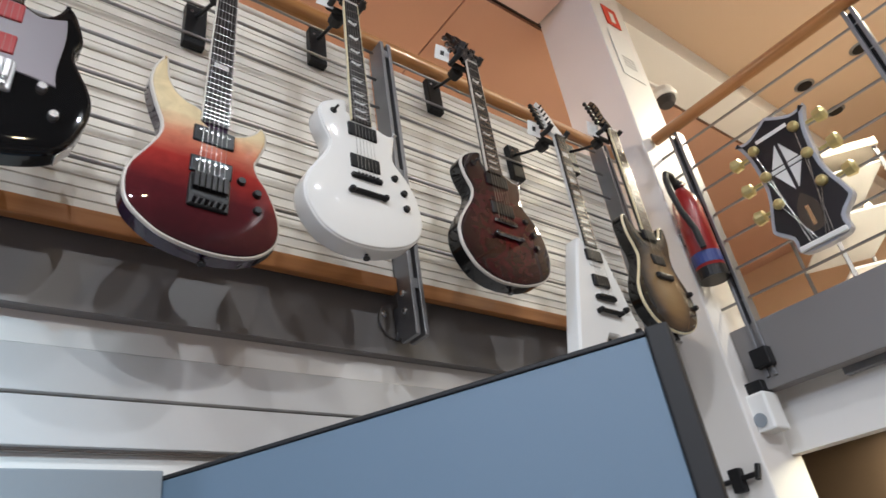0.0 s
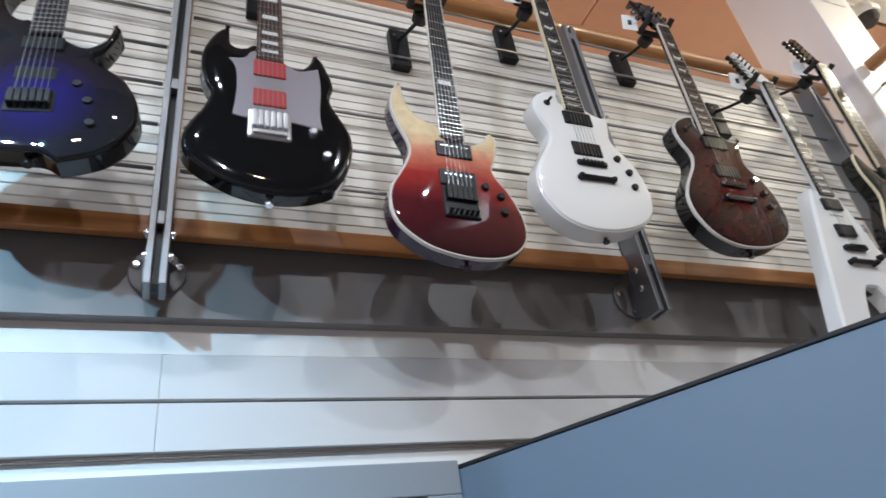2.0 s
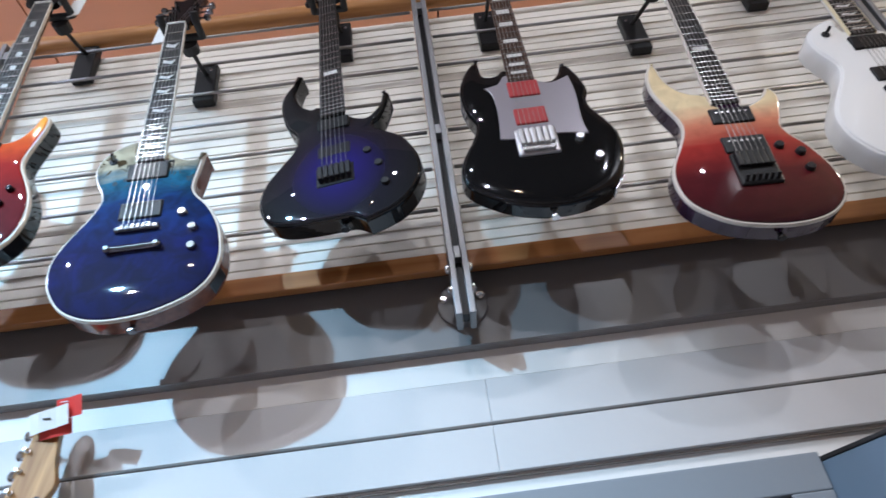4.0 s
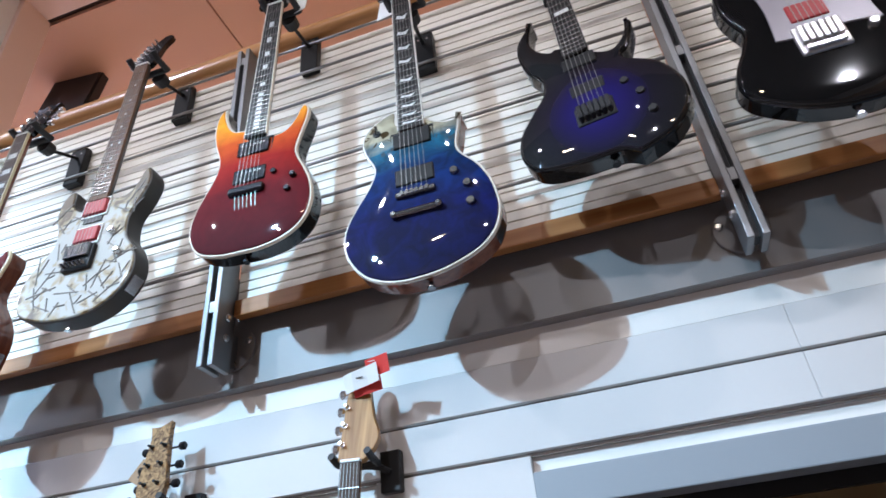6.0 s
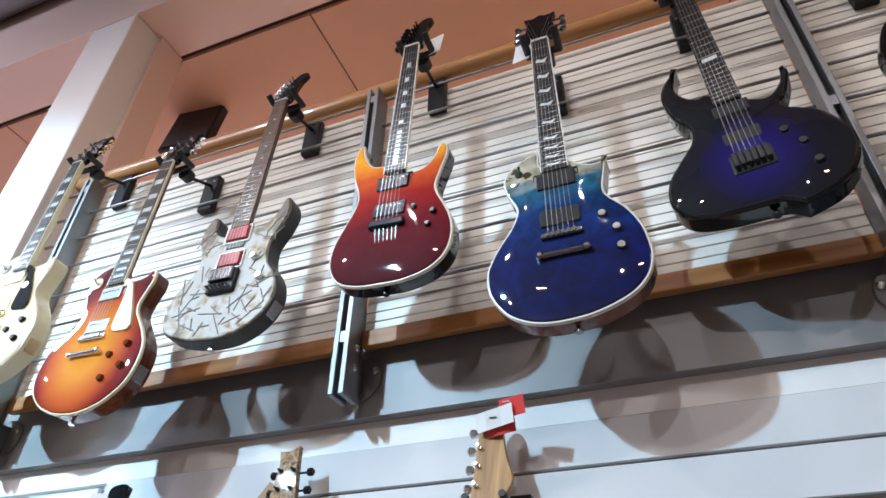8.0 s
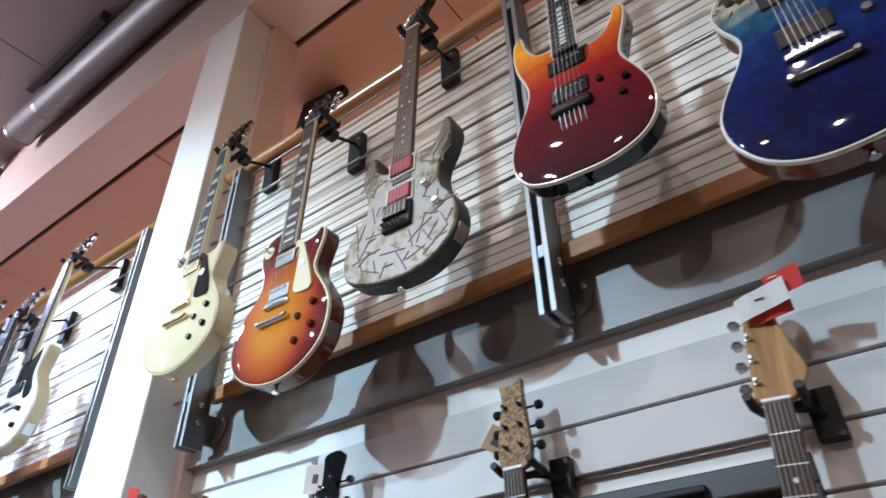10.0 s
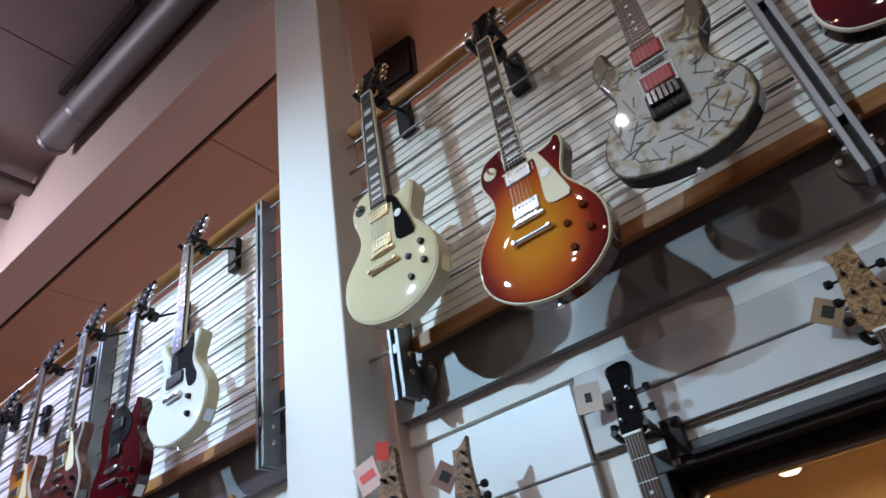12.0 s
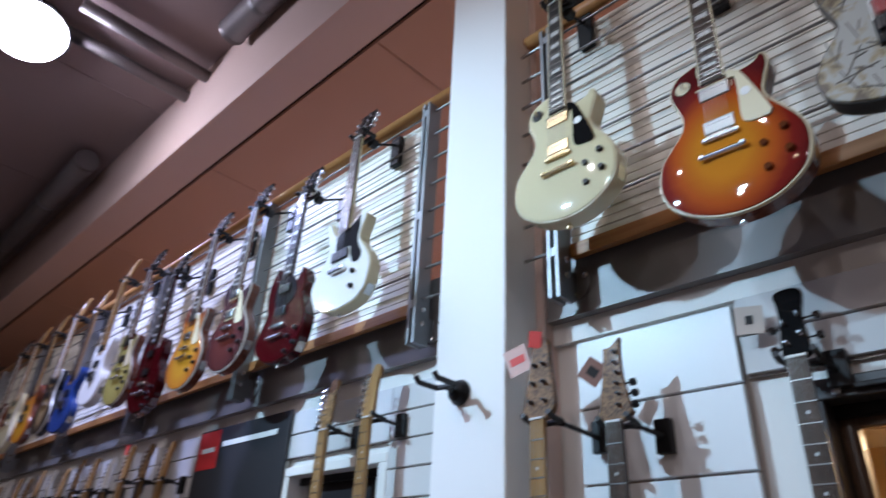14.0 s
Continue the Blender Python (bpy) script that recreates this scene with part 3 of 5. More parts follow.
def slats(name, x0, x1):
    """One bay of narrow cream slats behind the rods; joint shade is painted on the near-black backing."""
    bay = tagged(new(name), "cream slatted display panel fixed behind the railing rods", "slat panel")
    part("backing", box(x0, x1, 1.2745, 1.282, 2.47, 3.285), SLATSHADE, bay)
    me = mesh_of(box(x0, x1, 1.264, 1.274, 0, 0.0224, 0.001), "slat", SLAT)
    for k in range(30):
        o = part("slat", me, None, bay)
        o.location.z = 2.508 + 0.0257 * k
    part("bottom_trim", box(x0, x1, 1.252, 1.2744, 2.4655, 2.5065, 0.003), TRIM, bay, "orange-stained wooden bottom strip")
    me = mesh_of(rod((x0 + 0.005, 1.236, 0), (x1 - 0.005, 1.236, 0), 0.0042, 8), "rod", ROD, True)
    for z in RODZ[:7]:
        o = part("rod", me, None, bay)
        o.location.z = z
    return bay


A = POSTS_A
for a, b in zip(A, A[1:]):
    slats("slat_panel", a + 0.019, b - 0.019)
B = POSTS_B
for a, b in zip(B[1:], B):
    slats("slat_panel", a + 0.019, b - 0.019)
for x0, x1 in ((-2.368, -2.27), (-2.775, -2.622), (2.0, 2.109)):
    for z in RODZ:
        tagged(part("railing_rod", rod((x0, 1.236, z), (x1, 1.236, z), 0.0052, 8), ROD), "thin steel rod between post and column", "railing rod", "loose end rods")
structure("handrail_front", rod((-2.345, 1.24, 3.322), (2.109, 1.24, 3.322), 0.0245, 20), RAIL, "round varnished wooden handrail", "handrail", True)
structure("handrail_west", rod((-11.9, 1.24, 3.322), (-2.622, 1.24, 3.322), 0.0245, 20), RAIL, "round varnished wooden handrail", "handrail", True)

# ---- balcony arm on the east side ----
structure("balcony_slab_east", box(2.26, 6, -6, 1.36, 2.3, 2.47), WHITE, "floor slab of the side balcony", "slab")
structure("fascia_east", box(2.2, 2.26, -6, 1.108, 2.265, 2.485, 0.003), FASCIA, "grey painted steel edge beam of the side balcony", "fascia")
structure("ceiling_east", box(2.2, 6, -6, 1.15, 4.4, 4.5), mat("tan_ceiling", (0.54, 0.39, 0.27), 0.7, vary=0.04, scale=1.5), "tan ceiling over the side balcony", "ceiling")
structure("beam_east", box(2.361, 6, 1.15, 1.4, 4.25, 4.9), WHITE, "white beam over the side balcony", "beam")
structure("bulkhead_east", box(2.1, 2.2, -6, 1.15, 4.45, 5), WHITE, "white bulkhead over the side balcony", "beam")
structure("soffit_east", box(2.3, 2.36, -6, 1.3, 2.08, 2.299), WHITE, "white wall strip under the side balcony", "wall")
structure("wall_under_east", box(2.8, 2.9, -6, 1.345, FLOORZ, 2.29), BROWN, "dark brown panelled wall under the side balcony", "wall")
structure("ceiling_under_east", box(2.36, 2.8, -6, 1.345, 2.2, 2.29), mat("yellow_soffit", (0.66, 0.55, 0.34), 0.6), "yellowish soffit under the side balcony", "ceiling")
structure("handrail_east", rod((2.19, 1.1, 3.322), (2.19, -5.9, 3.322), 0.0245, 20), RAILY, "round varnished wooden handrail", "handrail", True)
for y in (1.025, 0.34, -0.7, -1.75):
    p = thing("railing_post", "slotted grey steel post of the side railing", "railing post", pose(2.19, y, 0), "posts of the side railing")
    part("bar", box(0.0, 0.05, -0.0185, -0.0065, 2.3, 3.3, 0.0015), STEEL, p)
    part("bar", box(0.0, 0.05, 0.0065, 0.0185, 2.3, 3.3, 0.0015), STEEL, p)
    part("web", box(0.02, 0.045, -0.0064, 0.0064, 2.31, 3.29), BLACK, p)
    part("bracket", box(-0.03, 0.0095, -0.03, 0.03, 2.33, 2.39, 0.004), BLACK, p, "black clamp at the foot of the post")
for z in RODZ:
    tagged(part("railing_rod", rod((2.214, 1.1095, z - 0.03), (2.214, -5.9, z - 0.03), 0.0052, 8), ROD), "long thin steel rod of the side railing", "railing rod", "rods of the side railing")

# ---- guitars ----
SATIN = mat("satin_chrome", (0.6, 0.6, 0.62), 0.3, metal=1.0, vary=0.04, bump=0)
SINGLE = cm([(-2.6, 18), (-2.8, 22), (-4.9, 21.8), (-7.9, 20.6), (-9.6, 17.9), (-9.7, 14.6), (-8.4, 10.9), (-7.8, 8.3), (-8.4, 5.4), (-10.8, 2.4), (-13.1, -0.5), (-14.2, -3.8), (-14.2, -8.1), (-12.5, -12), (-9.4, -14.9), (-5.8, -16.8), (-1.5, -18), (3.3, -18.2), (8.2, -17), (12, -14.6), (14.5, -11.6), (15.5, -7.3), (15.3, -3.8), (14, -0.6), (11.7, 2.9), (10, 5.4), (9.3, 7.9), (10.2, 11.3), (11.1, 14.2), (10.9, 16.7), (9.7, 17.5), (8.4, 16.1), (5.7, 15.5), (2.8, 16)])
POINTED = cm([(-2.7, 18), (-3.2, 21.9), (-6.4, 21.1), (-9.3, 18.9), (-10.4, 16.1), (-9.8, 12.7), (-8.4, 9.7), (-8.2, 7.6), (-9.5, 4.5), (-11.8, 1), (-13.4, -1.8), (-14.4, -4.8), (-14.2, -8.5), (-12.8, -11.6), (-10.7, -14.2), (-7.7, -16), (-4.3, -16.9), (-0.4, -17), (3.8, -16.5), (8.1, -15.1), (11.1, -13.4), (13.2, -11), (14.3, -7.9), (14.4, -5), (13.6, -0.5), (11.6, 3.8), (8.9, 7.2), (8.3, 9.5), (8.9, 12.8), (9.7, 17.1), (9.7, 17.1), (8.4, 15.9), (6.5, 15.9), (4.3, 16.9), (2.7, 18)])
DOUBLE = cm([(-2.8, 17.6), (-5.8, 18.4), (-7.5, 20.1), (-8.8, 23.1), (-9.4, 26), (-10.8, 24.8), (-11.4, 21.1), (-10.8, 16.4), (-9.2, 12), (-8.7, 9.2), (-9.2, 6.3), (-10.8, 2.4), (-12.4, -1.8), (-13, -5.4), (-12.4, -9), (-9.8, -12.4), (-5.2, -13.9), (-0.8, -14.1), (4, -14), (8.7, -12.8), (11.8, -10.8), (13.6, -8), (14.2, -4.3), (13.6, -0.4), (12, 3.4), (10.3, 6.7), (9.8, 9.2), (10.6, 12.8), (11.7, 16.8), (11.8, 19.6), (10.6, 20.9), (9.6, 19.7), (8.8, 17.5), (7.2, 15.2), (5.2, 14.3), (2.8, 14.6)])
HORNED = cm([(-2.6, 21.2), (-4.3, 21.2), (-6.5, 23.5), (-7.4, 27.2), (-6, 32.7), (-6, 32.7), (-9.2, 28.6), (-10.2, 24.3), (-9.2, 17.8), (-7.2, 14), (-7.6, 10.4), (-10.2, 6.7), (-12.8, 2.8), (-13.8, -1.8), (-12.7, -5.8), (-10.2, -8), (-5.6, -9), (-1, -9.4), (2, -9.7), (4.4, -11.6), (4.4, -11.6), (9.3, -10), (12.2, -7.4), (14, -4), (14.4, -0.7), (13.8, 2.6), (11.9, 7), (9.4, 9.5), (7.4, 11.2), (7.2, 12.6), (8.5, 13.9), (10.2, 18.4), (10.4, 20.4), (9.4, 21.2), (9.4, 21.2), (8.8, 18.1), (7.3, 15.8), (5.5, 14.8), (2.8, 16.4)])
BEVELLED = cm([(-2.4, 21.6), (-4.2, 20.5), (-5.9, 20.2), (-7.2, 21.3), (-7.4, 25.6), (-7.4, 25.6), (-9.1, 24.1), (-10.7, 21.4), (-11.9, 17.7), (-12, 13.8), (-11.2, 10.2), (-10.2, 7.4), (-11.2, 3.9), (-13.1, 0.4), (-14.3, -3.2), (-13.9, -6.4), (-11.6, -9), (-6.7, -11.9), (-2.8, -13.1), (0.3, -13.5), (4.1, -13.4), (8.3, -12.4), (11.6, -10.7), (13.6, -7.6), (15, -2.6), (15.1, 1), (14.2, 3.9), (12.8, 6.6), (11.7, 8.8), (11.4, 10.8), (12.2, 13.6), (11.4, 17.3), (10, 20.6), (8.6, 21.6), (8.6, 21.6), (7.8, 19.2), (6.2, 17.3), (4.5, 17.1), (2.6, 18.3)])
SWEPT = cm([(-2.8, 18), (-5.2, 18.8), (-7.4, 20.4), (-8.9, 23.2), (-9.5, 27), (-10.2, 28.2), (-11.7, 25), (-12.1, 20.9), (-10.9, 16.5), (-9.2, 12.2), (-9.2, 9.3), (-10.8, 5.6), (-13.1, 1.3), (-13.7, -2.4), (-12.9, -6.2), (-10.6, -8.9), (-6.4, -11.5), (-0.3, -12.8), (5.3, -12.7), (9.6, -11.4), (12.6, -8.7), (13.7, -5.4), (13.2, -1.4), (11.2, 3.4), (9.2, 6.2), (8.4, 8.6), (9.2, 11), (10.4, 14.8), (10.2, 17.2), (9.1, 18.4), (7.8, 16.6), (5.8, 15), (2.8, 14.3)])
OFFSET = cm([(-3, 11.8), (-5.2, 12), (-7.4, 14.2), (-8, 17.8), (-9.6, 18.5), (-11.4, 15.8), (-11.6, 11.7), (-10, 7.4), (-9.3, 3.8), (-10.2, 1.4), (-12.4, -1.4), (-14, -4.6), (-14.7, -8), (-13.4, -12.4), (-10.6, -14.7), (-6.3, -16.2), (-1, -17), (3.4, -17), (7.2, -16.2), (10.7, -14.3), (13.3, -11.4), (14.4, -8.2), (14, -4.6), (12.6, -1.6), (10.4, 1.4), (9.6, 5.2), (10, 8), (11.8, 11.8), (12.8, 16), (11.8, 19.5), (10.4, 19.4), (9.2, 16), (7.5, 13.6), (5.1, 13.1), (3, 13.2)])
JUNIOR = cm([(-2.9, 15), (-5.6, 16.4), (-8, 20.6), (-9.6, 22), (-11, 21.3), (-10.8, 18.2), (-8.7, 12.8), (-8.1, 8.3), (-10.1, 4.9), (-12.4, 1.6), (-14.4, -1.7), (-14.4, -5.5), (-11.5, -9.8), (-7.3, -13.1), (-0.5, -14.9), (6.6, -14.7), (12.1, -13.2), (15.2, -9.8), (16.5, -4.8), (16.2, -1.2), (14, 3.2), (10.4, 7.7), (9.2, 10.4), (9.7, 13.2), (11.2, 16.7), (11, 18.8), (9.2, 19.4), (6, 17.3), (2.9, 15.6)])
VEE = cm([(-3.2, 18), (-4.8, 17.4), (-9.6, 3), (-18.6, -28), (-17, -30), (-10.6, -28.6), (-3.6, -12.8), (0, -10.6), (3.6, -12.8), (10.6, -28.6), (17, -30), (18.6, -28), (9.6, 3), (4.8, 17.4), (3.2, 18)])
TELE = cm([(-3, 16), (-6, 16.6), (-9.6, 21), (-11.4, 19.4), (-11.4, 14), (-9.2, 7), (-11, 2), (-14.4, -4.4), (-14.6, -10), (-11, -15.4), (-3.6, -18), (4, -18), (10.8, -15), (14, -9.6), (13.6, -3.6), (10.4, 2.4), (9.4, 7.4), (11.4, 14), (11.6, 19.6), (9.4, 20.4), (7, 16.4), (3, 15.2)])


def pickup(root, z, w, h, material, ring=None, poles=True, x=0.0):
    base = part("pickup", box(x - w / 2, x + w / 2, -0.0125, -0.001, z - h / 2, z + h / 2, 0.0025), material, root)
    if ring:
        part("pickup_ring", strip([Vector(p) for p in ((x - w / 2 - 0.006, z - h / 2 - 0.006), (x + w / 2 + 0.006, z - h / 2 - 0.006), (x + w / 2 + 0.006, z + h / 2 + 0.006), (x - w / 2 - 0.006, z + h / 2 + 0.006))], [(0, -0.002), (0, -0.0075), (0.0035, -0.0075), (0.0035, -0.002)]), ring, base)
    for k in range(6 if poles else 0):
        part("pole_piece", lathe([(0, 0.0024), (0.0012, 0.0022)], (x + (k - 2.5) * w * 0.14, -0.0125, z + h * 0.18), (0, -1, 0), 8), CHROME if material is not CHROME else DARKCHROME, base)


def guitar(x, z, shape, top, side, spec, label, y=1.055, lean=0.3, roll=0.0, turn=0.0):
    """An electric guitar hung by its neck; its origin is the bridge on the front of the body."""
    g = thing("electric_guitar", label, "guitar", pose(x, y, z, lean, roll, turn), spec.get("group", "hanging guitars"))
    S, T = spec.get("scale", 0.563), spec.get("thick", 0.046) * 0.92
    hw, knobm = spec.get("metal", CHROME), spec.get("knob", BLACK)
    near, sx = spec.get("near", True), spec.get("sx", 1.0)
    low = spec.get("low", 1.0)
    loop = smooth_loop([(p * sx, q * low if q < 0 else q) for p, q in shape], 5)

    def pieces(name, makers, material, parent):
        """Single pieces on a guitar close by, one joined part on one far off."""
        if near:
            for mk in makers:
                part(name, mk(bmesh.new()), material, parent)
        elif makers:
            bm = bmesh.new()
            for mk in makers:
                mk(bm)
            tagged(part(name, bm, material, parent), kind="stuff")

    r = spec.get("round", 0.0032)
    part("body", slab(loop, [(r, 0.0), (r * 0.3, r * 0.3), (0, r), (0, T - r), (r * 0.3, T - r * 0.3), (r, T)]), side, g, "", False)
    dome, rim = spec.get("dome", 0.0), [(r + 0.004, -0.0034), (r + 0.0022, -0.003), (r + 0.0005, -0.0016), (r, 0.0), (r + 0.0005, 0.001)]
    if dome:
        part("top", carved(loop, rim, dome, spec.get("reach", 0.07)), top, g, "", True)
    else:
        part("top", slab(loop, rim), top, g)
    if spec.get("binding"):
        part("binding", strip(loop, [(r + 0.0012, -0.0012), (r * 0.25, -0.0006), (-0.0009, r * 0.8), (-0.0009, r * 0.8 + 0.0035)]), spec["binding"], g, "pale edge binding")
    # neck, fretboard, frets, inlays
    zf, wn, wb = spec.get("end", 0.17), 0.0193 * spec.get("slim", 1), 0.0254 * spec.get("slim", 1)
    bm = bmesh.new()
    prof = [(-1, -0.006), (-0.8, 0.007), (-0.35, 0.014), (0.35, 0.014), (0.8, 0.007), (1, -0.006)]
    rings = []
    for zz, w in ((zf - 0.06, wb * 0.97), (zf + 0.02, wb * 0.97), (S, wn * 0.98)):
        rings.append([bm.verts.new((a * w, b, zz)) for a, b in prof])
    for a, b in zip(rings, rings[1:]):
        for k in range(5):
            bm.faces.new((a[k], a[k + 1], b[k + 1], b[k]))
        bm.faces.new((a[5], a[0], b[0], b[5]))
    bm.faces.new(rings[0])
    bm.faces.new(rings[-1])
    part("neck", bm, spec.get("neck", side), g)
    bm = bmesh.new()
    f = [bm.verts.new(v) for v in ((-wb, -0.011, zf), (wb, -0.011, zf), (wn, -0.011, S), (-wn, -0.011, S), (-wb, -0.005, zf), (wb, -0.005, zf), (wn, -0.005, S), (-wn, -0.005, S))]
    for q in ((0, 1, 2, 3), (4, 7, 6, 5), (0, 4, 5, 1), (1, 5, 6, 2), (2, 6, 7, 3), (3, 7, 4, 0)):
        bm.faces.new([f[i] for i in q])
    part("fretboard", bm, spec.get("board", ROSEWOOD), g)

    def width(zz):
        return wb + (wn - wb) * (zz - zf) / (S - zf)

    fz = [S * 2 ** (-k / 12) for k in range(0, 25)]
    pieces("fret", [lambda bm, k=k: box(-width(fz[k]), width(fz[k]), -0.0122, -0.0108, fz[k] - 0.0011, fz[k] + 0.0011, bm=bm) for k in range(1, 25) if fz[k] > zf + 0.004], CHROME, g)
    marks = []
    for k in spec.get("inlays", (3, 5, 7, 9, 12, 15, 17, 19, 21)):
        if k < 25 and fz[k] > zf + 0.002:
            zc, hh, w = (fz[k] + fz[k - 1]) / 2, (fz[k - 1] - fz[k]) * 0.3, width(fz[k])
            if spec.get("dots"):
                for dx in ((-0.4, 0.4) if k == 12 else (0,)):
                    marks.append(lambda bm, dx=dx, w=w, zc=zc: lathe([(0, 0.0034), (0.0006, 0.0034)], (dx * w * 1.2, -0.0108, zc), (0, -1, 0), 10, bm))
            elif spec.get("flags"):
                marks.append(lambda bm, w=w, zc=zc, hh=hh: slab([Vector(p) for p in ((-w * 0.66, zc - hh * 0.2), (w * 0.3, zc - hh), (w * 0.66, zc + hh * 0.9), (w * 0.1, zc + hh * 0.2), (-w * 0.5, zc + hh))], [(0, -0.0114), (0, -0.0105)], bm))
            else:
                marks.append(lambda bm, w=w, zc=zc, hh=hh: box(-w * spec.get("inlay", 0.62), w * spec.get("inlay", 0.62), -0.0114, -0.0105, zc - hh, zc + hh, bm=bm))
    pieces("inlay", marks, PEARL, g)
    for s in ((-1, 1) if spec.get("neck_binding", bool(spec.get("binding"))) else ()):
        bm = bmesh.new()
        v = [bm.verts.new(p) for p in ((s * (wb + 0.0016), -0.0112, zf), (s * (wb - 0.0006), -0.0112, zf), (s * (wn - 0.0006), -0.0112, S), (s * (wn + 0.0016), -0.0112, S), (s * (wb + 0.0016), -0.0045, zf), (s * (wb - 0.0006), -0.0045, zf), (s * (wn - 0.0006), -0.0045, S), (s * (wn + 0.0016), -0.0045, S))]
        for q in ((0, 1, 2, 3), (4, 7, 6, 5), (0, 4, 5, 1), (1, 5, 6, 2), (2, 6, 7, 3), (3, 7, 4, 0)):
            bm.faces.new([v[i] for i in q])
        part("neck_binding", bm, spec.get("binding") or IVORY, g)
    part("nut", box(-wn, wn, -0.0135, -0.004, S, S + 0.005, 0.001), WHITEPL, g)
    # headstock, tilted back
    kind = spec.get("head", "three")
    hp = {"three": [(-2.2, 0), (-2.6, 2), (-4.1, 4.4), (-4.2, 6), (-3.4, 12), (-4.3, 16.6), (-2, 16), (0, 17.2), (2, 16), (4.3, 16.6), (3.4, 12), (4.2, 6), (4.1, 4.4), (2.6, 2), (2.2, 0)],
          "line": [(-2.2, 0), (-3.2, 2.4), (-3.7, 4), (-3, 10), (-1.2, 17.6), (0.8, 19.6), (3, 18.2), (3, 15.6), (2.2, 12), (2.6, 4), (2.2, 0)],
          "bass": [(-2.3, 0), (-3.2, 1.6), (-3.5, 5), (-2.8, 11), (-2.5, 14), (-3.1, 16.8), (-3.1, 16.8), (-0.6, 16.6), (1.9, 17.6), (1.9, 17.6), (2.1, 14), (3, 7), (3.5, 3), (2.3, 0)],
          "flared": [(-2.2, 0), (-2.7, 2.5), (-2.3, 8), (-2.5, 12), (-2.9, 14.5), (-2, 15.6), (0.6, 15.9), (2.6, 15.2), (2.8, 13.5), (2.2, 9), (2.7, 3), (2.2, 0)],
          "broad": [(-2.2, 0), (-2.9, 1), (-2.7, 6), (-2.5, 13), (-1.7, 17), (0.2, 18.4), (1.6, 17), (2.2, 13), (3.4, 8), (4.6, 5), (4.4, 3), (2.2, 0)],
          "taper": [(-2.2, 0), (-3.9, 1.2), (-3.4, 6), (-2.4, 13), (-1.9, 16.8), (0, 18), (1.6, 17), (2.3, 12), (3.6, 5), (3.7, 2), (2.2, 0)],
          "jagged": [(-2.2, 0), (-4.3, 1.2), (-4.3, 1.2), (-3.2, 8), (-2.6, 15), (-2.6, 18), (-2.6, 18), (-0.6, 18.2), (1.7, 20.2), (1.7, 20.2), (1.6, 15), (2.7, 8), (4.6, 1.8), (4.6, 1.8), (2.2, 0)],
          "sharp": [(-2.2, 0), (-3.4, 2), (-3.4, 2), (-2.4, 10), (-1, 19.6), (-1, 19.6), (1.6, 15), (2.8, 6), (3.6, 3), (2.2, 0)]}[kind]
    head = part("headstock", slab(smooth_loop(cm(hp), 3), [(0.001, 0), (0, 0.001), (0, 0.014), (0.001, 0.015)]), spec.get("headmat", GLOSSBLACK), g)
    head.matrix_basis = pose(0, -0.004, S + 0.004, spec.get("back", -13)) @ Matrix.Scale(spec.get("head_size", 0.9), 4) @ Matrix.Scale(spec.get("head_slim", 1.0), 4, (1, 0, 0))
    for k in range(4 if kind in ("broad", "flared") else 6):
        if kind == "three":
            s, zz = (-1, 1)[k % 2], 0.05 + 0.037 * (k // 2)
            px = 0.026 * s
        elif kind == "bass":
            s, zz = (-1, 1)[k % 2], 0.04 + 0.04 * (k // 2)
            px = 0.016 * s
        elif kind == "flared":
            s, zz, px = (-1, 1)[k % 2], 0.03 + 0.016 * (k % 2) + 0.046 * (k // 2), 0.015 * (-1, 1)[k % 2]
        elif kind == "broad":
            s, zz, px = -1, 0.03 + 0.037 * k, -0.021
        else:
            s, zz = spec.get("side", -1), 0.032 + 0.0245 * k
            px = s * (0.022 - 0.0012 * k)
        if kind == "taper":
            s, zz, px = (-1, 1)[k % 2], 0.035 + 0.04 * (k // 2), (-1, 1)[k % 2] * (0.017 - 0.003 * (k // 2))
        if kind == "jagged":
            s, zz, px = 1, 0.035 + 0.026 * k, 0.014 - 0.004 * (k // 2)
        bm = lathe([(0, 0.0048), (0.003, 0.0048), (0.0035, 0.003), (0.014, 0.003)], (px, 0.0, zz), (0, -1, 0), 10)
        if kind == "taper" or (kind == "jagged" and k > 2):
            part("tuner", bm, spec.get("tuners", hw), head)
            continue
        out, deep = {"bass": (0.021, 0.019), "flared": (0.021, 0.019), "broad": (0.011, 0.015)}.get(kind, (0.026, 0.008))
        rod((px, deep, zz), (px + s * (out + 0.004), deep, zz), 0.0025, 6, bm=bm)
        lathe([(0, 0.003), (0.004, 0.0085), (0.013, 0.0095), (0.017, 0.006)], (px + s * out, deep, zz), (s, 0, 0), 8, bm)
        part("tuner", bm, spec.get("tuners", hw), head)
    # strings
    def string(bm, k):
        xb, xn = (k - 2.5) * 0.0093, (k - 2.5) * 0.0062
        rod((xb, -0.0165, 0.0), (xn, -0.0142, S + 0.002), 0.0006 - 0.00006 * k, 4, bm=bm)
        if spec.get("through"):
            rod((xb, -0.0165, 0.0), (xb, -0.0085, -0.044), 0.00035, 4, bm=bm)
        if kind == "three":
            s, zz = (-1, 1)[k // 3], S + 0.05 + 0.036 * (k % 3 if k < 3 else 5 - k)
            rod((xn, -0.0142, S + 0.002), (0.026 * s, -0.012 + (zz - S) * 0.23, zz), 0.0006, 4, bm=bm)
        return bm

    pieces("string", [lambda bm, k=k: string(bm, k) for k in range(6)], STRING, g)
    # pickups
    pm = spec.get("pickups", PUBLACK)
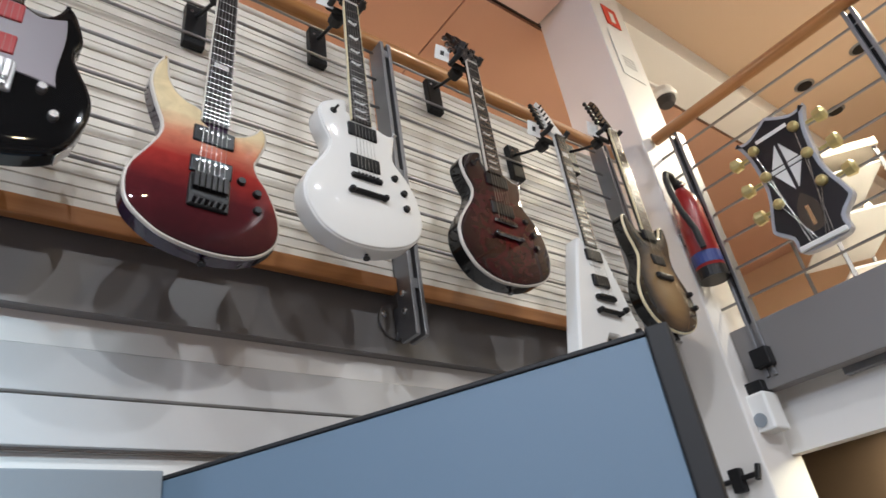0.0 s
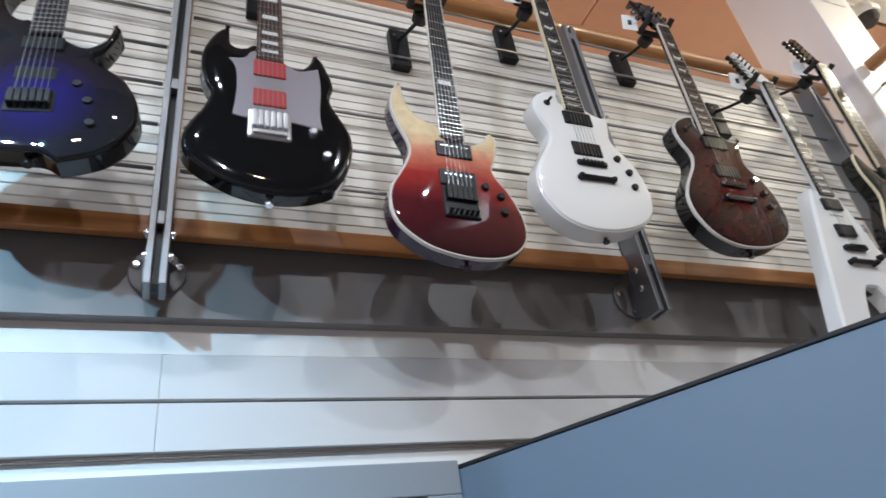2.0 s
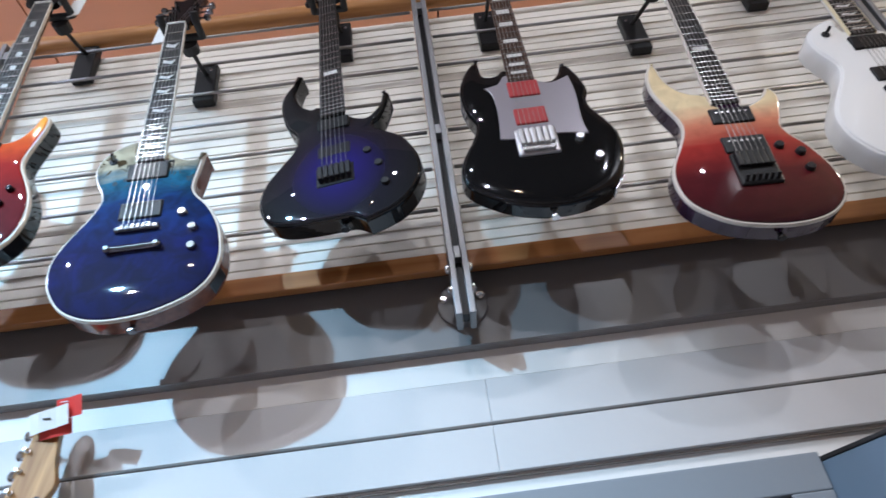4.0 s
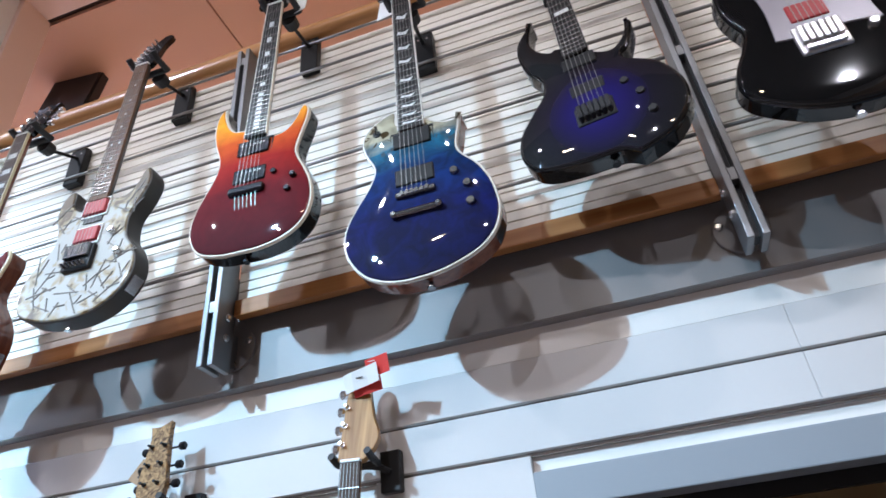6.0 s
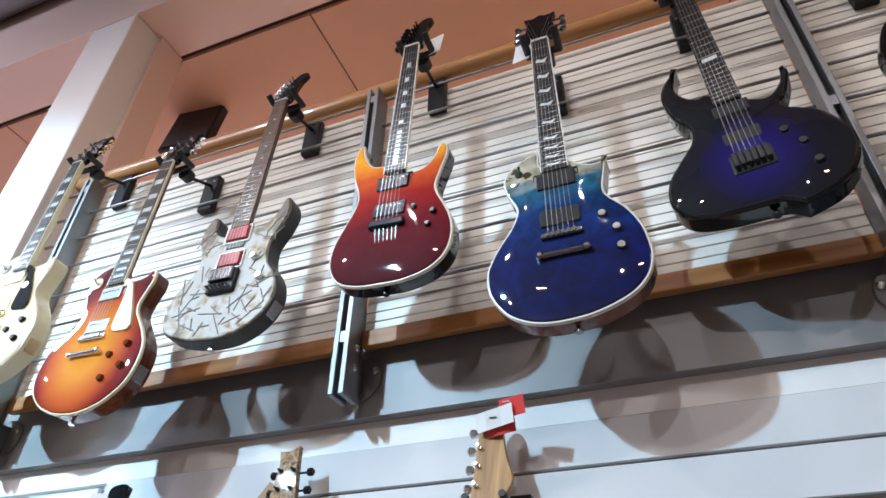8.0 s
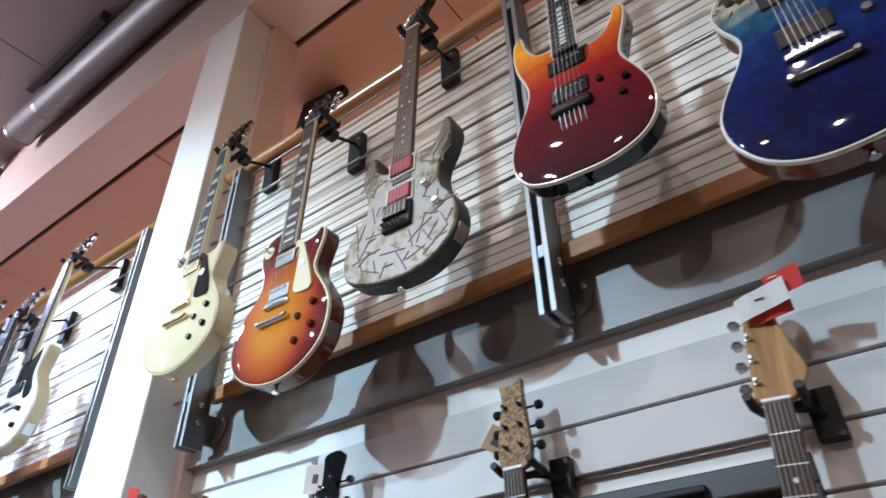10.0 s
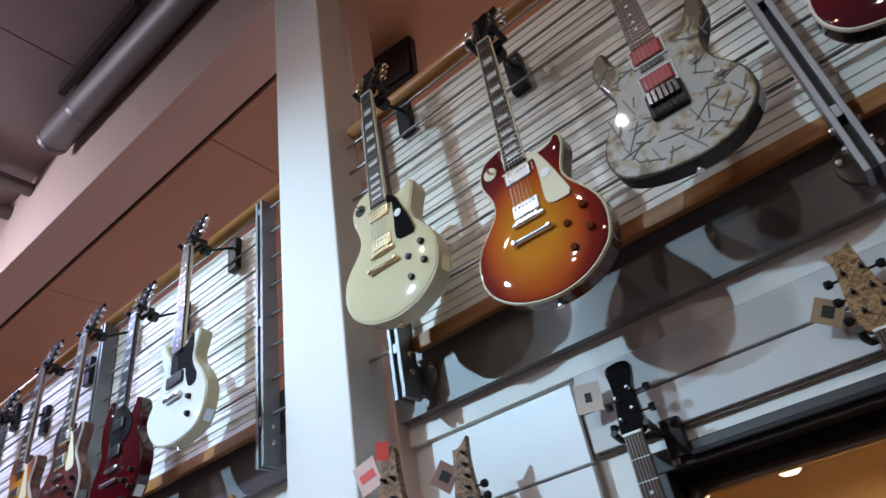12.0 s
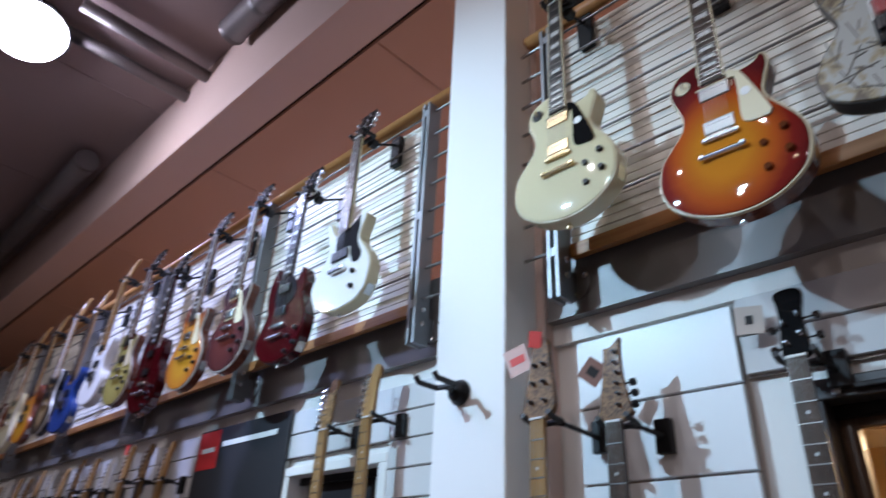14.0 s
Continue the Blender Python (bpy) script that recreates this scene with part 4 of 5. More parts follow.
    if spec.get("one_pickup"):
        pickup(g, 0.055, 0.084, 0.036, pm, None, False)
    else:
        pickup(g, spec.get("p1", 0.148), spec.get("pw", 0.063), spec.get("ph", 0.034), pm, spec.get("ring"), near and (pm not in (PUBLACK, PURED) or spec.get("poles", False)))
        pickup(g, spec.get("p2", 0.058), spec.get("pw", 0.063), spec.get("ph", 0.034), pm, spec.get("ring"), near and (pm not in (PUBLACK, PURED) or spec.get("poles", False)))
    # bridge
    kindb = spec.get("bridge", "stop")
    if kindb == "stop":
        br = part("bridge", box(-0.038, 0.038, -0.0165, -0.002, -0.006, 0.006, 0.003), hw, g)
        for k in range(6):
            part("saddle", box((k - 2.5) * 0.0093 - 0.0027, (k - 2.5) * 0.0093 + 0.0027, -0.0195, -0.0172, -0.004, 0.005), hw, br)
        tp = part("tailpiece", box(-0.043, 0.043, -0.02, -0.006, -0.047, -0.036, 0.005), hw, g)
        for s in (-1, 1):
            part("stud", lathe([(0, 0.007), (0.018, 0.007), (0.022, 0.004)], (s * 0.041, -0.001, -0.0415), (0, -1, 0), 12), hw, tp)
    elif kindb == "trem":
        t1, t0 = spec.get("trem", (0.012, -0.04))
        br = part("tremolo", box(-0.036, 0.036, -0.014, -0.002, t0, t1, 0.003), spec.get("tremmat", DARKCHROME), g)
        for k in range(6):
            part("saddle", box((k - 2.5) * 0.0104 - 0.0046, (k - 2.5) * 0.0104 + 0.0046, -0.022, -0.0142, t1 - 0.034, t1 - 0.002, 0.0015), spec.get("saddlemat", DARKCHROME), br)
            part("fine_tuner", lathe([(0, 0.0032), (0.012, 0.0032)], ((k - 2.5) * 0.0104, -0.014, t0 + 0.008), (0, -1, 0.3), 8), spec.get("saddlemat", DARKCHROME), br)
    elif kindb == "plate":
        br = part("bridge", box(-0.038, 0.038, -0.012, -0.002, -0.024, 0.04, 0.004), SATIN, g, "wide chrome bridge plate")
        for k in range(6):
            part("saddle", box((k - 2.5) * 0.0108 - 0.0046, (k - 2.5) * 0.0108 + 0.0046, -0.02, -0.0122, -0.004, 0.034, 0.002), SATIN, br)
        part("lever_block", box(-0.03, 0.03, -0.018, -0.0122, -0.019, -0.009, 0.002), CHROME, br)
    else:
        br = part("bridge", box(-0.04, 0.04, -0.02, -0.002, -0.012, 0.008, 0.005), hw, g)
    for kx, kz in spec.get("knobs", ()):
        ks = spec.get("knob_size", 0.88)
        part("knob", lathe([(0, 0.0102 * ks), (0.004, 0.0102 * ks), (0.012, 0.0084 * ks), (0.0135, 0.0074 * ks)], (kx / 100, -0.002, kz / 100), (0, -1, 0), 16), knobm, g)
    if spec.get("switch"):
        sx, sz = spec["switch"]
        sw = part("switch_plate", lathe([(0, spec.get("switch_r", 0.0165)), (0.002, spec.get("switch_r", 0.0165))], (sx / 100, -0.0022 - dome * 0.9, sz / 100), (0, -1, 0), 20), spec.get("plate", BLACK), g)
        part("switch_tip", rod((sx / 100, -0.004 - dome * 0.9, sz / 100), (sx / 100 + 0.004, -0.024, sz / 100 + 0.004), 0.003, 8), spec.get("plate2", hw), sw)
    if spec.get("guard"):
        pg, pgm = spec["guard"]
        part("pickguard", slab(smooth_loop(cm(pg), 4), [(0.001, -0.0062 - dome), (0, -0.0055 - dome), (0, -0.003)]), pgm, g)
    foot = min((p for p in loop if p.y < 0), key=lambda p: abs(p.x - 0.004) - 0.3 * (p.y < -0.05))
    part("strap_button", lathe([(0, 0.004), (0.006, 0.004), (0.009, 0.0075), (0.013, 0.0075)], (foot.x, T / 2, foot.y + 0.001), (0, 0, -1), 12), hw, g)
    wide = max(p.x for p in loop)
    k = min(range(len(loop)), key=lambda i: (loop[i].x - wide * 0.88) ** 2 + (loop[i].y + 0.1) ** 2)
    along = loop[(k + 1) % len(loop)] - loop[k - 1]
    part("jack_plate", box(-0.018, 0.018, -0.014, 0.014, -0.0008, 0.0012, 0.0006), hw, g).matrix_basis = pose(loop[k].x, T / 2, loop[k].y, 0, -math.degrees(math.atan2(along.y, along.x)), 0)
    return g


def hanger(x, nutz, y=1.072, wall=1.263, plate_dx=0.0, group="guitar hangers"):
    """Black slatwall hanger: thick plate, bent arm, swivel and two padded prongs."""
    h = thing("guitar_hanger", "black guitar hanger with a thick plate and padded yoke", "hanger", pose(x, 0, nutz), group)
    pl = part("plate", box(plate_dx - 0.026, plate_dx + 0.026, wall - 0.024, wall, -0.026, 0.108, 0.003), BLACK, h)
    for dx in (-0.012, 0.012):
        part("screw", lathe([(0, 0.004), (0.0015, 0.0036)], (plate_dx + dx, wall - 0.024, 0.084), (0, -1, 0), 10), CHROME, pl)
    part("arm", tube([(plate_dx, wall - 0.024, 0.07), (plate_dx * 0.6, wall - 0.07, 0.045), (0, y + 0.05, 0.012)], 0.0052), BLACK, h)
    part("swivel", lathe([(0, 0.012), (0.004, 0.019), (0.03, 0.021), (0.036, 0.012)], (0, y + 0.062, 0.014), (0, -1, 0), 10), RUBBER, h)
    part("crossbar", rod((-0.036, y + 0.02, 0.016), (0.036, y + 0.02, 0.016), 0.0085, 10), RUBBER, h)
    for s in (-1, 1):
        part("prong", tube([(s * 0.036, y + 0.024, 0.016), (s * 0.037, y - 0.02, 0.014), (s * 0.037, y - 0.04, 0.022)], 0.0085, 10), RUBBER, h)
    return h


def tag(x, y, z, w, h, material, rot, label, mark=None, share=(0.13, 0.16)):
    t = thing("price_tag", label, "price tag", pose(x, y, z, *rot), "price tags")
    part("card", box(-w / 2, w / 2, -0.0006, 0.0006, -h / 2, h / 2), material, t)
    if mark:
        part("print", box(-w * share[0], w * share[0], -0.0012, -0.0007, -h * share[1], h * share[1]), mark, t)
    part("string", rod((0, 0, h / 2), (0.0, 0.02, h / 2 + 0.03), 0.0004, 4), PAPER, t)
    return t


K3 = ((7.4, 2.5), (9.5, -1), (9.7, -5))
K4 = ((11.6, -3.3), (7.6, -5.5), (11.8, -8.6), (7.6, -11.1))
BLUE = finish("blue_burl_top", [(0.02, (0.002, 0.002, 0.02)), (0.42, (0.0015, 0.0035, 0.055)), (0.62, (0.002, 0.018, 0.09)), (0.74, (0.012, 0.085, 0.14)), (0.81, (0.3, 0.27, 0.19))], burl=True, flame=0.12, quilt=0.35)
FIRE = finish("fire_fade_top", [(0.2, (0.045, 0.001, 0.005)), (0.5, (0.11, 0.002, 0.006)), (0.66, (0.3, 0.01, 0.006)), (0.78, (0.55, 0.08, 0.008)), (0.91, (0.8, 0.32, 0.015))], flame=0.05, quilt=0.08)
CREAMFADE = finish("cream_red_fade_top", [(0.22, (0.018, 0.003, 0.006)), (0.46, (0.075, 0.005, 0.009)), (0.6, (0.3, 0.025, 0.02)), (0.7, (0.55, 0.2, 0.12)), (0.8, (0.74, 0.62, 0.38))], flame=0.05, quilt=0.08)
CHERRY = finish("cherry_sunburst_top", [(0.3, (0.58, 0.2, 0.004)), (0.6, (0.44, 0.075, 0.003)), (0.78, (0.2, 0.008, 0.003)), (0.96, (0.09, 0.002, 0.003))], "burst", (0, -0.03), (0.165, 0.21), 0.05)
PURPLE = finish("purple_black_burst", [(0.1, (0.011, 0.005, 0.12)), (0.4, (0.007, 0.003, 0.06)), (0.66, (0.004, 0.003, 0.01)), (1.0, (0.005, 0.005, 0.006))], "burst", (0.005, 0.01), (0.145, 0.155), 0.04)
DARKRED = finish("dark_red_burst", [(0.1, (0.06, 0.0008, 0.004)), (0.6, (0.022, 0.0005, 0.0025)), (1.0, (0.004, 0.0005, 0.0015))], "burst", (0, -0.02), (0.165, 0.22), 0.5, quilt=0.6)
TANBURST = finish("tan_black_burst", [(0.1, (0.32, 0.22, 0.11)), (0.5, (0.2, 0.125, 0.055)), (0.8, (0.03, 0.02, 0.014)), (1.0, (0.008, 0.007, 0.006))], "burst", (0, -0.03), (0.12, 0.175), 0.12)
YELLOW = finish("yellow_burst", [(0.4, (0.6, 0.28, 0.015)), (0.8, (0.5, 0.15, 0.012)), (1.0, (0.2, 0.04, 0.01))], "burst", (0, -0.03), (0.165, 0.21), 0.05)
REDBROWN = finish("red_brown_burst", [(0.3, (0.1, 0.014, 0.008)), (0.8, (0.055, 0.006, 0.005)), (1.0, (0.025, 0.004, 0.004))], "burst", (0, -0.03), (0.165, 0.21), 0.05)
OLIVE = finish("olive_gold_top", [(0.3, (0.42, 0.36, 0.1)), (1.0, (0.26, 0.22, 0.06))], "burst", flame=0.05)
RELIC = relic_finish("relic_white")
CHERRYRED = mat("cherry_red_lacquer", (0.055, 0.002, 0.004), 0.25, coat=1.0, vary=0.1, bump=0)
BLUELAC = mat("blue_lacquer", (0.02, 0.05, 0.2), 0.25, coat=1.0, vary=0.1, bump=0)
GUARD_LP = [(3.2, 15.6), (4.6, 15.2), (6.4, 12.8), (10, 2.8), (10, 1.2), (9.2, 0.5), (4.9, 1.4), (4.7, 8), (4.5, 13.2), (3.2, 13.6)]

BLACKCHROME = mat("black_chrome", (0.025, 0.025, 0.028), 0.25, metal=1.0, vary=0.05, bump=0)
NICKEL = mat("nickel_cover", (0.4, 0.39, 0.38), 0.3, metal=1.0, vary=0.08, bump=0)
AGEDBIND = mat("aged_white_binding", (0.62, 0.58, 0.52), 0.35, coat=0.4, vary=0.04)
CREAMBIND = mat("pale_cream_binding", (0.7, 0.62, 0.5), 0.35, coat=0.4, vary=0.04)
base = dict(binding=AGEDBIND, board=EBONY, bridge="stop", dome=0.0055)
guitar(-0.642, 2.491, POINTED, BLUE, MAHOG, dict(base, sx=1.0, flags=True, p1=0.131, p2=0.041, pw=0.074, ph=0.037, end=0.158, switch=(-7, 16.8), switch_r=0.008, knobs=K3, metal=DARKCHROME, knob=DARKCHROME, pickups=PUBLACK, ring=BLACK, thick=0.05), "blue fading to pale burl wood single-cut guitar with white binding")
hanger(-0.642, 3.056, plate_dx=-0.012)
guitar(-0.994, 2.615, DOUBLE, FIRE, GLOSSBLACK, dict(base, binding=CREAMBIND, scale=0.581, end=0.146, knobs=((5.7, 3.2), (10.1, 1.2), (9.2, -2.1)), knob_size=0.7, metal=BLACKCHROME, knob=BLACKCHROME, pickups=BLACKCHROME, ring=BLACK, bridge="fixed", through=True, inlay=0.25, inlays=(3, 5, 7, 9, 12, 14, 15, 16, 17, 18, 19, 20, 21, 22), p1=0.113, p2=0.039, pw=0.074, ph=0.036, head="line"), "orange to dark red faded double-cut guitar with cream binding", roll=2.7)
hanger(-0.966, 3.198, plate_dx=-0.015)
guitar(-0.305, 2.577, HORNED, PURPLE, GLOSSBLACK, dict(sx=1.09, dome=0.009, reach=0.09, scale=0.581, end=0.168, board=EBONY, inlays=(12,), bridge="trem", trem=(0.022, -0.024), tremmat=BLACK, saddlemat=BLACK, knobs=((6.3, 4.3), (8.2, 0.4), (9, -4.5)), pickups=PUBLACK, round=0.004, p1=0.141, p2=0.065, pw=0.064, ph=0.03, head="sharp", metal=BLACK), "purple and black burst guitar with long curved horns", 1.078, -2.2, -1.8, -8)
hanger(-0.323, 3.16, 1.115, plate_dx=0.01)
guitar(0.062, 2.571, BEVELLED, GLOSSBLACK, GLOSSBLACK, dict(dome=0.003, reach=0.03, end=0.17, board=ROSEWOOD, bridge="plate", pickups=PURED, pw=0.059, ph=0.041, p1=0.146, p2=0.072, knobs=((7.7, 0.5), (10, -4.5)), knob=CHROME, round=0.004, thick=0.04, guard=([(-2.6, 19), (-4.6, 16.8), (-7.4, 16.1), (-7.4, 16.1), (-6.1, 14), (-5.8, 8.8), (-6.4, 2.4), (-6.4, 2.4), (-3.8, 2), (3.9, 2.2), (9.5, 1.4), (9.5, 1.4), (9.1, 4.9), (9.5, 12.4), (9.1, 17), (9.1, 17), (5.6, 15.6), (2.8, 16.6)], SILVERPG)), "glossy black double-cut guitar with silver pickguard and red pickups")
hanger(0.062, 3.136)
guitar(0.412, 2.468, SWEPT, CREAMFADE, mat("dark_violet_lacquer", (0.03, 0.012, 0.035), 0.25, coat=1.0), dict(base, scale=0.581, end=0.146, inlays=(12,), bridge="trem", trem=(0.02, -0.05), tremmat=BLACK, saddlemat=BLACK, poles=True, knobs=((5.6, 3.2), (8.7, 1.4), (8.9, -2.3)), p1=0.113, p2=0.042, ph=0.037, pw=0.076, metal=BLACK, head="line"), "cream to dark red faded guitar with a long swept horn", roll=2.0)
hanger(0.432, 3.051, plate_dx=-0.01)
guitar(0.745, 2.599, POINTED, GLOSSWHITE, GLOSSWHITE, dict(base, sx=1.0, flags=True, p1=0.131, p2=0.041, pw=0.074, ph=0.037, end=0.158, switch=(-7, 16.8), switch_r=0.008, binding=None, neck_binding=True, knobs=K3, metal=BLACK, pickups=PUBLACK, ring=None, thick=0.052), "glossy white single-cut guitar with black pickups and hardware")
hanger(0.745, 3.164, plate_dx=0.013)
guitar(1.147, 2.597, POINTED, DARKRED, GLOSSBLACK, dict(base, sx=1.03, flags=True, p1=0.131, p2=0.041, pw=0.074, ph=0.037, end=0.158, switch=(-7, 16.8), switch_r=0.008, knobs=K3, metal=DARKCHROME, knob=BLACK, thick=0.052), "dark red burst single-cut guitar with white binding", roll=0.4)
hanger(1.151, 3.17, plate_dx=0.02)
guitar(1.475, 2.45, VEE, GLOSSWHITE, GLOSSWHITE, dict(end=0.16, board=EBONY, pickups=PUBLACK, knobs=((7.6, -2.2), (10.4, -8), (12.2, -13)), metal=BLACK, head="sharp", p1=0.132, p2=0.052, headmat=GLOSSWHITE), "glossy white V-shaped guitar with black pickups")
hanger(1.475, 3.015, plate_dx=0.01)
guitar(1.8, 2.585, TELE, TANBURST, GLOSSBLACK, dict(base, sx=0.93, binding=IVORY, scale=0.581, end=0.15, board=ROSEWOOD, bridge="fixed", metal=BLACK, dots=True, inlays=(), pickups=PUBLACK, knobs=((11.6, -4), (12, -8.6)), headmat=GLOSSBLACK, head="line"), "tan and black burst guitar with cream binding", roll=-0.7)
hanger(1.793, 3.15, plate_dx=0.01)
g_relic = guitar(-1.388, 2.592, OFFSET, RELIC, mat("black_worn_side", (0.03, 0.025, 0.02), 0.4), dict(scale=0.581, end=0.13, board=wood("worn_rosewood", (0.1, 0.055, 0.035), (0.22, 0.13, 0.085), 0.6, 0, 2), dots=True, pickups=PURED, ring=WHITEPL, bridge="trem", trem=(0.004, -0.056), tremmat=BLACK, saddlemat=DARKCHROME, p1=0.109, p2=0.034, pw=0.058, ph=0.037, knobs=((6.7, 2.9), (9.7, -3)), knob=CHROME, binding=None, neck_binding=False, head="line"), "worn white relic guitar with dark scratches and red pickups", 1.055, -1.6, 2.0)
hanger(-1.367, 3.175, 1.088, plate_dx=-0.02)
random.seed(5)
SPOTS = [(-9.5, -10, 70), (-8, -6, -60), (-11, -3, 80), (-6.5, -13, 25), (-3, -14, -65), (-1, -10.5, 8), (1.5, -13.5, 60), (3.5, -9, 75), (5, -13, -20), (7.5, -10, 55), (9.5, -12, -40), (11.5, -8, 65), (8, -5, 20), (6, -7.5, -75), (11, -4, -25), (8.5, -1.5, 35), (7, 2, -70), (10.5, 9, 80), (10, 13, -60), (7, 9, 30), (-9.5, 12, -50), (-8.5, 7.5, 50), (-6, 9, -15), (-7, 1, 75), (-5.5, -4.5, 5), (-8, -9, -10)]
for px, pz, turn in SPOTS:
    for k in range(2):
        ln = random.uniform(0.035, 0.075) * (1 if k == 0 else 0.6)
        part("scratch", box(-ln / 2, ln / 2, -0.0042, -0.0031, -0.0013, 0.0013), SCRATCH, g_relic).matrix_basis = pose(px / 100 + 0.012 * k, -0.0002 - 0.0003 * k, pz / 100 + 0.006 * k, 0, turn + k * random.uniform(25, 70), 0)
g_lp = guitar(-1.721, 2.487, SINGLE, CHERRY, MAHOG, dict(base, end=0.15, p1=0.12, p2=0.03, binding=IVORY, scale=0.566, board=ROSEWOOD, knobs=K4, knob=mat("amber_knob", (0.12, 0.03, 0.008), 0.2, coat=0.8), pickups=NICKEL, ring=IVORY, switch=(-6.5, 16.4), plate=IVORY, guard=(GUARD_LP, IVORY), thick=0.05), "cherry sunburst single-cut guitar with cream pickguard", 1.052, -1.6, 0.8)
hanger(-1.713, 3.056, 1.088, plate_dx=-0.015)
g_cream = guitar(-2.112, 2.625, SINGLE, CREAMLAC, CREAMLAC, dict(base, end=0.15, p1=0.12, p2=0.03, binding=IVORY, scale=0.566, knobs=K4, knob=BLACK, metal=GOLD, pickups=GOLD, ring=BLACK, switch=(-6.4, 16.8), plate=BLACK, guard=(GUARD_LP, GLOSSBLACK), thick=0.052), "aged cream single-cut guitar with gold hardware and black pickguard", 1.052, -1.6, 0.0)
hanger(-2.112, 3.194, 1.088, plate_dx=-0.013)
for gg in (g_lp, g_cream):
    part("guard_sticker", lathe([(0, 0.011), (0.0006, 0.011)], (0.062, -0.0122, 0.084), (0, -1, 0), 16), WHITEPL, gg)

for x, z, dx in ((-0.642, 3.056, -0.05), (-0.966, 3.198, 0.045), (1.151, 3.17, -0.07), (1.475, 3.015, -0.06), (1.793, 3.15, -0.05), (-3.33, 3.035, 0.04), (0.745, 3.164, -0.045)):
    tag(x + dx, 1.085, z + 0.035, 0.045, 0.062, PAPER, (0, 12, -15), "white paper price tag hung from a headstock", INK if dx < -0.055 else None)

# the far row, beyond the column
far = dict(base, near=False, dome=0.0, group="guitars of the far row")
rows = [(-3.0, 2.592, JUNIOR, GLOSSWHITE, CREAMLAC, dict(far, binding=None, one_pickup=True, bridge="fixed", end=0.15, board=ROSEWOOD, dots=True, knobs=((8.3, -3), (8.4, -8.4)), guard=([(2.9, 15.4), (5.6, 16.6), (8.4, 18.4), (8.4, 18.4), (8.6, 14), (8.2, 10), (9.4, 6.6), (11.2, 3.4), (10.6, 0.8), (7.6, 0.6), (5.6, 4.2), (4.4, 7.8), (-2.6, 8), (-3.2, 12), (-2.8, 14.6)], GLOSSBLACK)), "white double-cut guitar with black pickguard and one pickup"),
        (-3.32, 2.47, BEVELLED, CHERRYRED, CHERRYRED, dict(far, binding=None, end=0.205, knobs=K4, guard=([(-2.6, 20), (-6, 18), (-5, 9), (4, 8), (8, 12), (6, 17), (2.6, 20)], GLOSSBLACK)), "dark cherry red double-cut guitar"),
        (-3.71, 2.56, SINGLE, REDBROWN, MAHOG, dict(far, board=ROSEWOOD, knobs=K4, ring=IVORY, pickups=CHROME, guard=(GUARD_LP, IVORY)), "red-brown burst single-cut guitar with cream pickguard"),
        (-4.06, 2.55, SINGLE, YELLOW, MAHOG, dict(far, board=ROSEWOOD, knobs=K4, pickups=CHROME, guard=(GUARD_LP, IVORY)), "yellow burst single-cut guitar"),
        (-4.44, 2.46, BEVELLED, CHERRYRED, CHERRYRED, dict(far, binding=None, end=0.205, knobs=K4), "dark red double-cut guitar with chrome parts"),
        (-4.8, 2.6, SINGLE, OLIVE, MAHOG, dict(far, board=ROSEWOOD, knobs=K4, guard=(GUARD_LP, IVORY)), "olive gold single-cut guitar"),
        (-5.18, 2.65, OFFSET, GLOSSWHITE, GLOSSWHITE, dict(far, binding=None, neck=MAPLE, board=MAPLE, head="line", headmat=MAPLE, dots=True, bridge="trem"), "white double-cut guitar with maple neck"),
        (-5.55, 2.55, OFFSET, BLUELAC, BLUELAC, dict(far, binding=None, neck=MAPLE, board=ROSEWOOD, head="line", headmat=MAPLE, dots=True, bridge="trem"), "dark blue double-cut guitar"),
        (-5.92, 2.6, TELE, TANBURST, GLOSSBLACK, dict(far, neck=MAPLE, board=MAPLE, head="line", headmat=MAPLE, dots=True, bridge="fixed"), "tan burst single-cut guitar"),
        (-6.3, 2.58, OFFSET, YELLOW, MAHOG, dict(far, binding=None, neck=MAPLE, head="line", headmat=MAPLE, dots=True, bridge="trem"), "brown burst double-cut guitar"),
        (-6.68, 2.58, TELE, CREAMLAC, CREAMLAC, dict(far, neck=MAPLE, board=MAPLE, head="line", headmat=MAPLE, dots=True, bridge="fixed"), "cream lacquered single-cut guitar with maple neck"),
        (-7.05, 2.58, SINGLE, REDBROWN, MAHOG, dict(far, knobs=K4), "dark brown single-cut guitar")]
for x, z, shape, top, side, spec, label in rows:
    guitar(x, z, shape, top, side, spec, label, 1.05, -1.6, -0.6)
    hanger(x - 0.006, z + 0.566, 1.085)

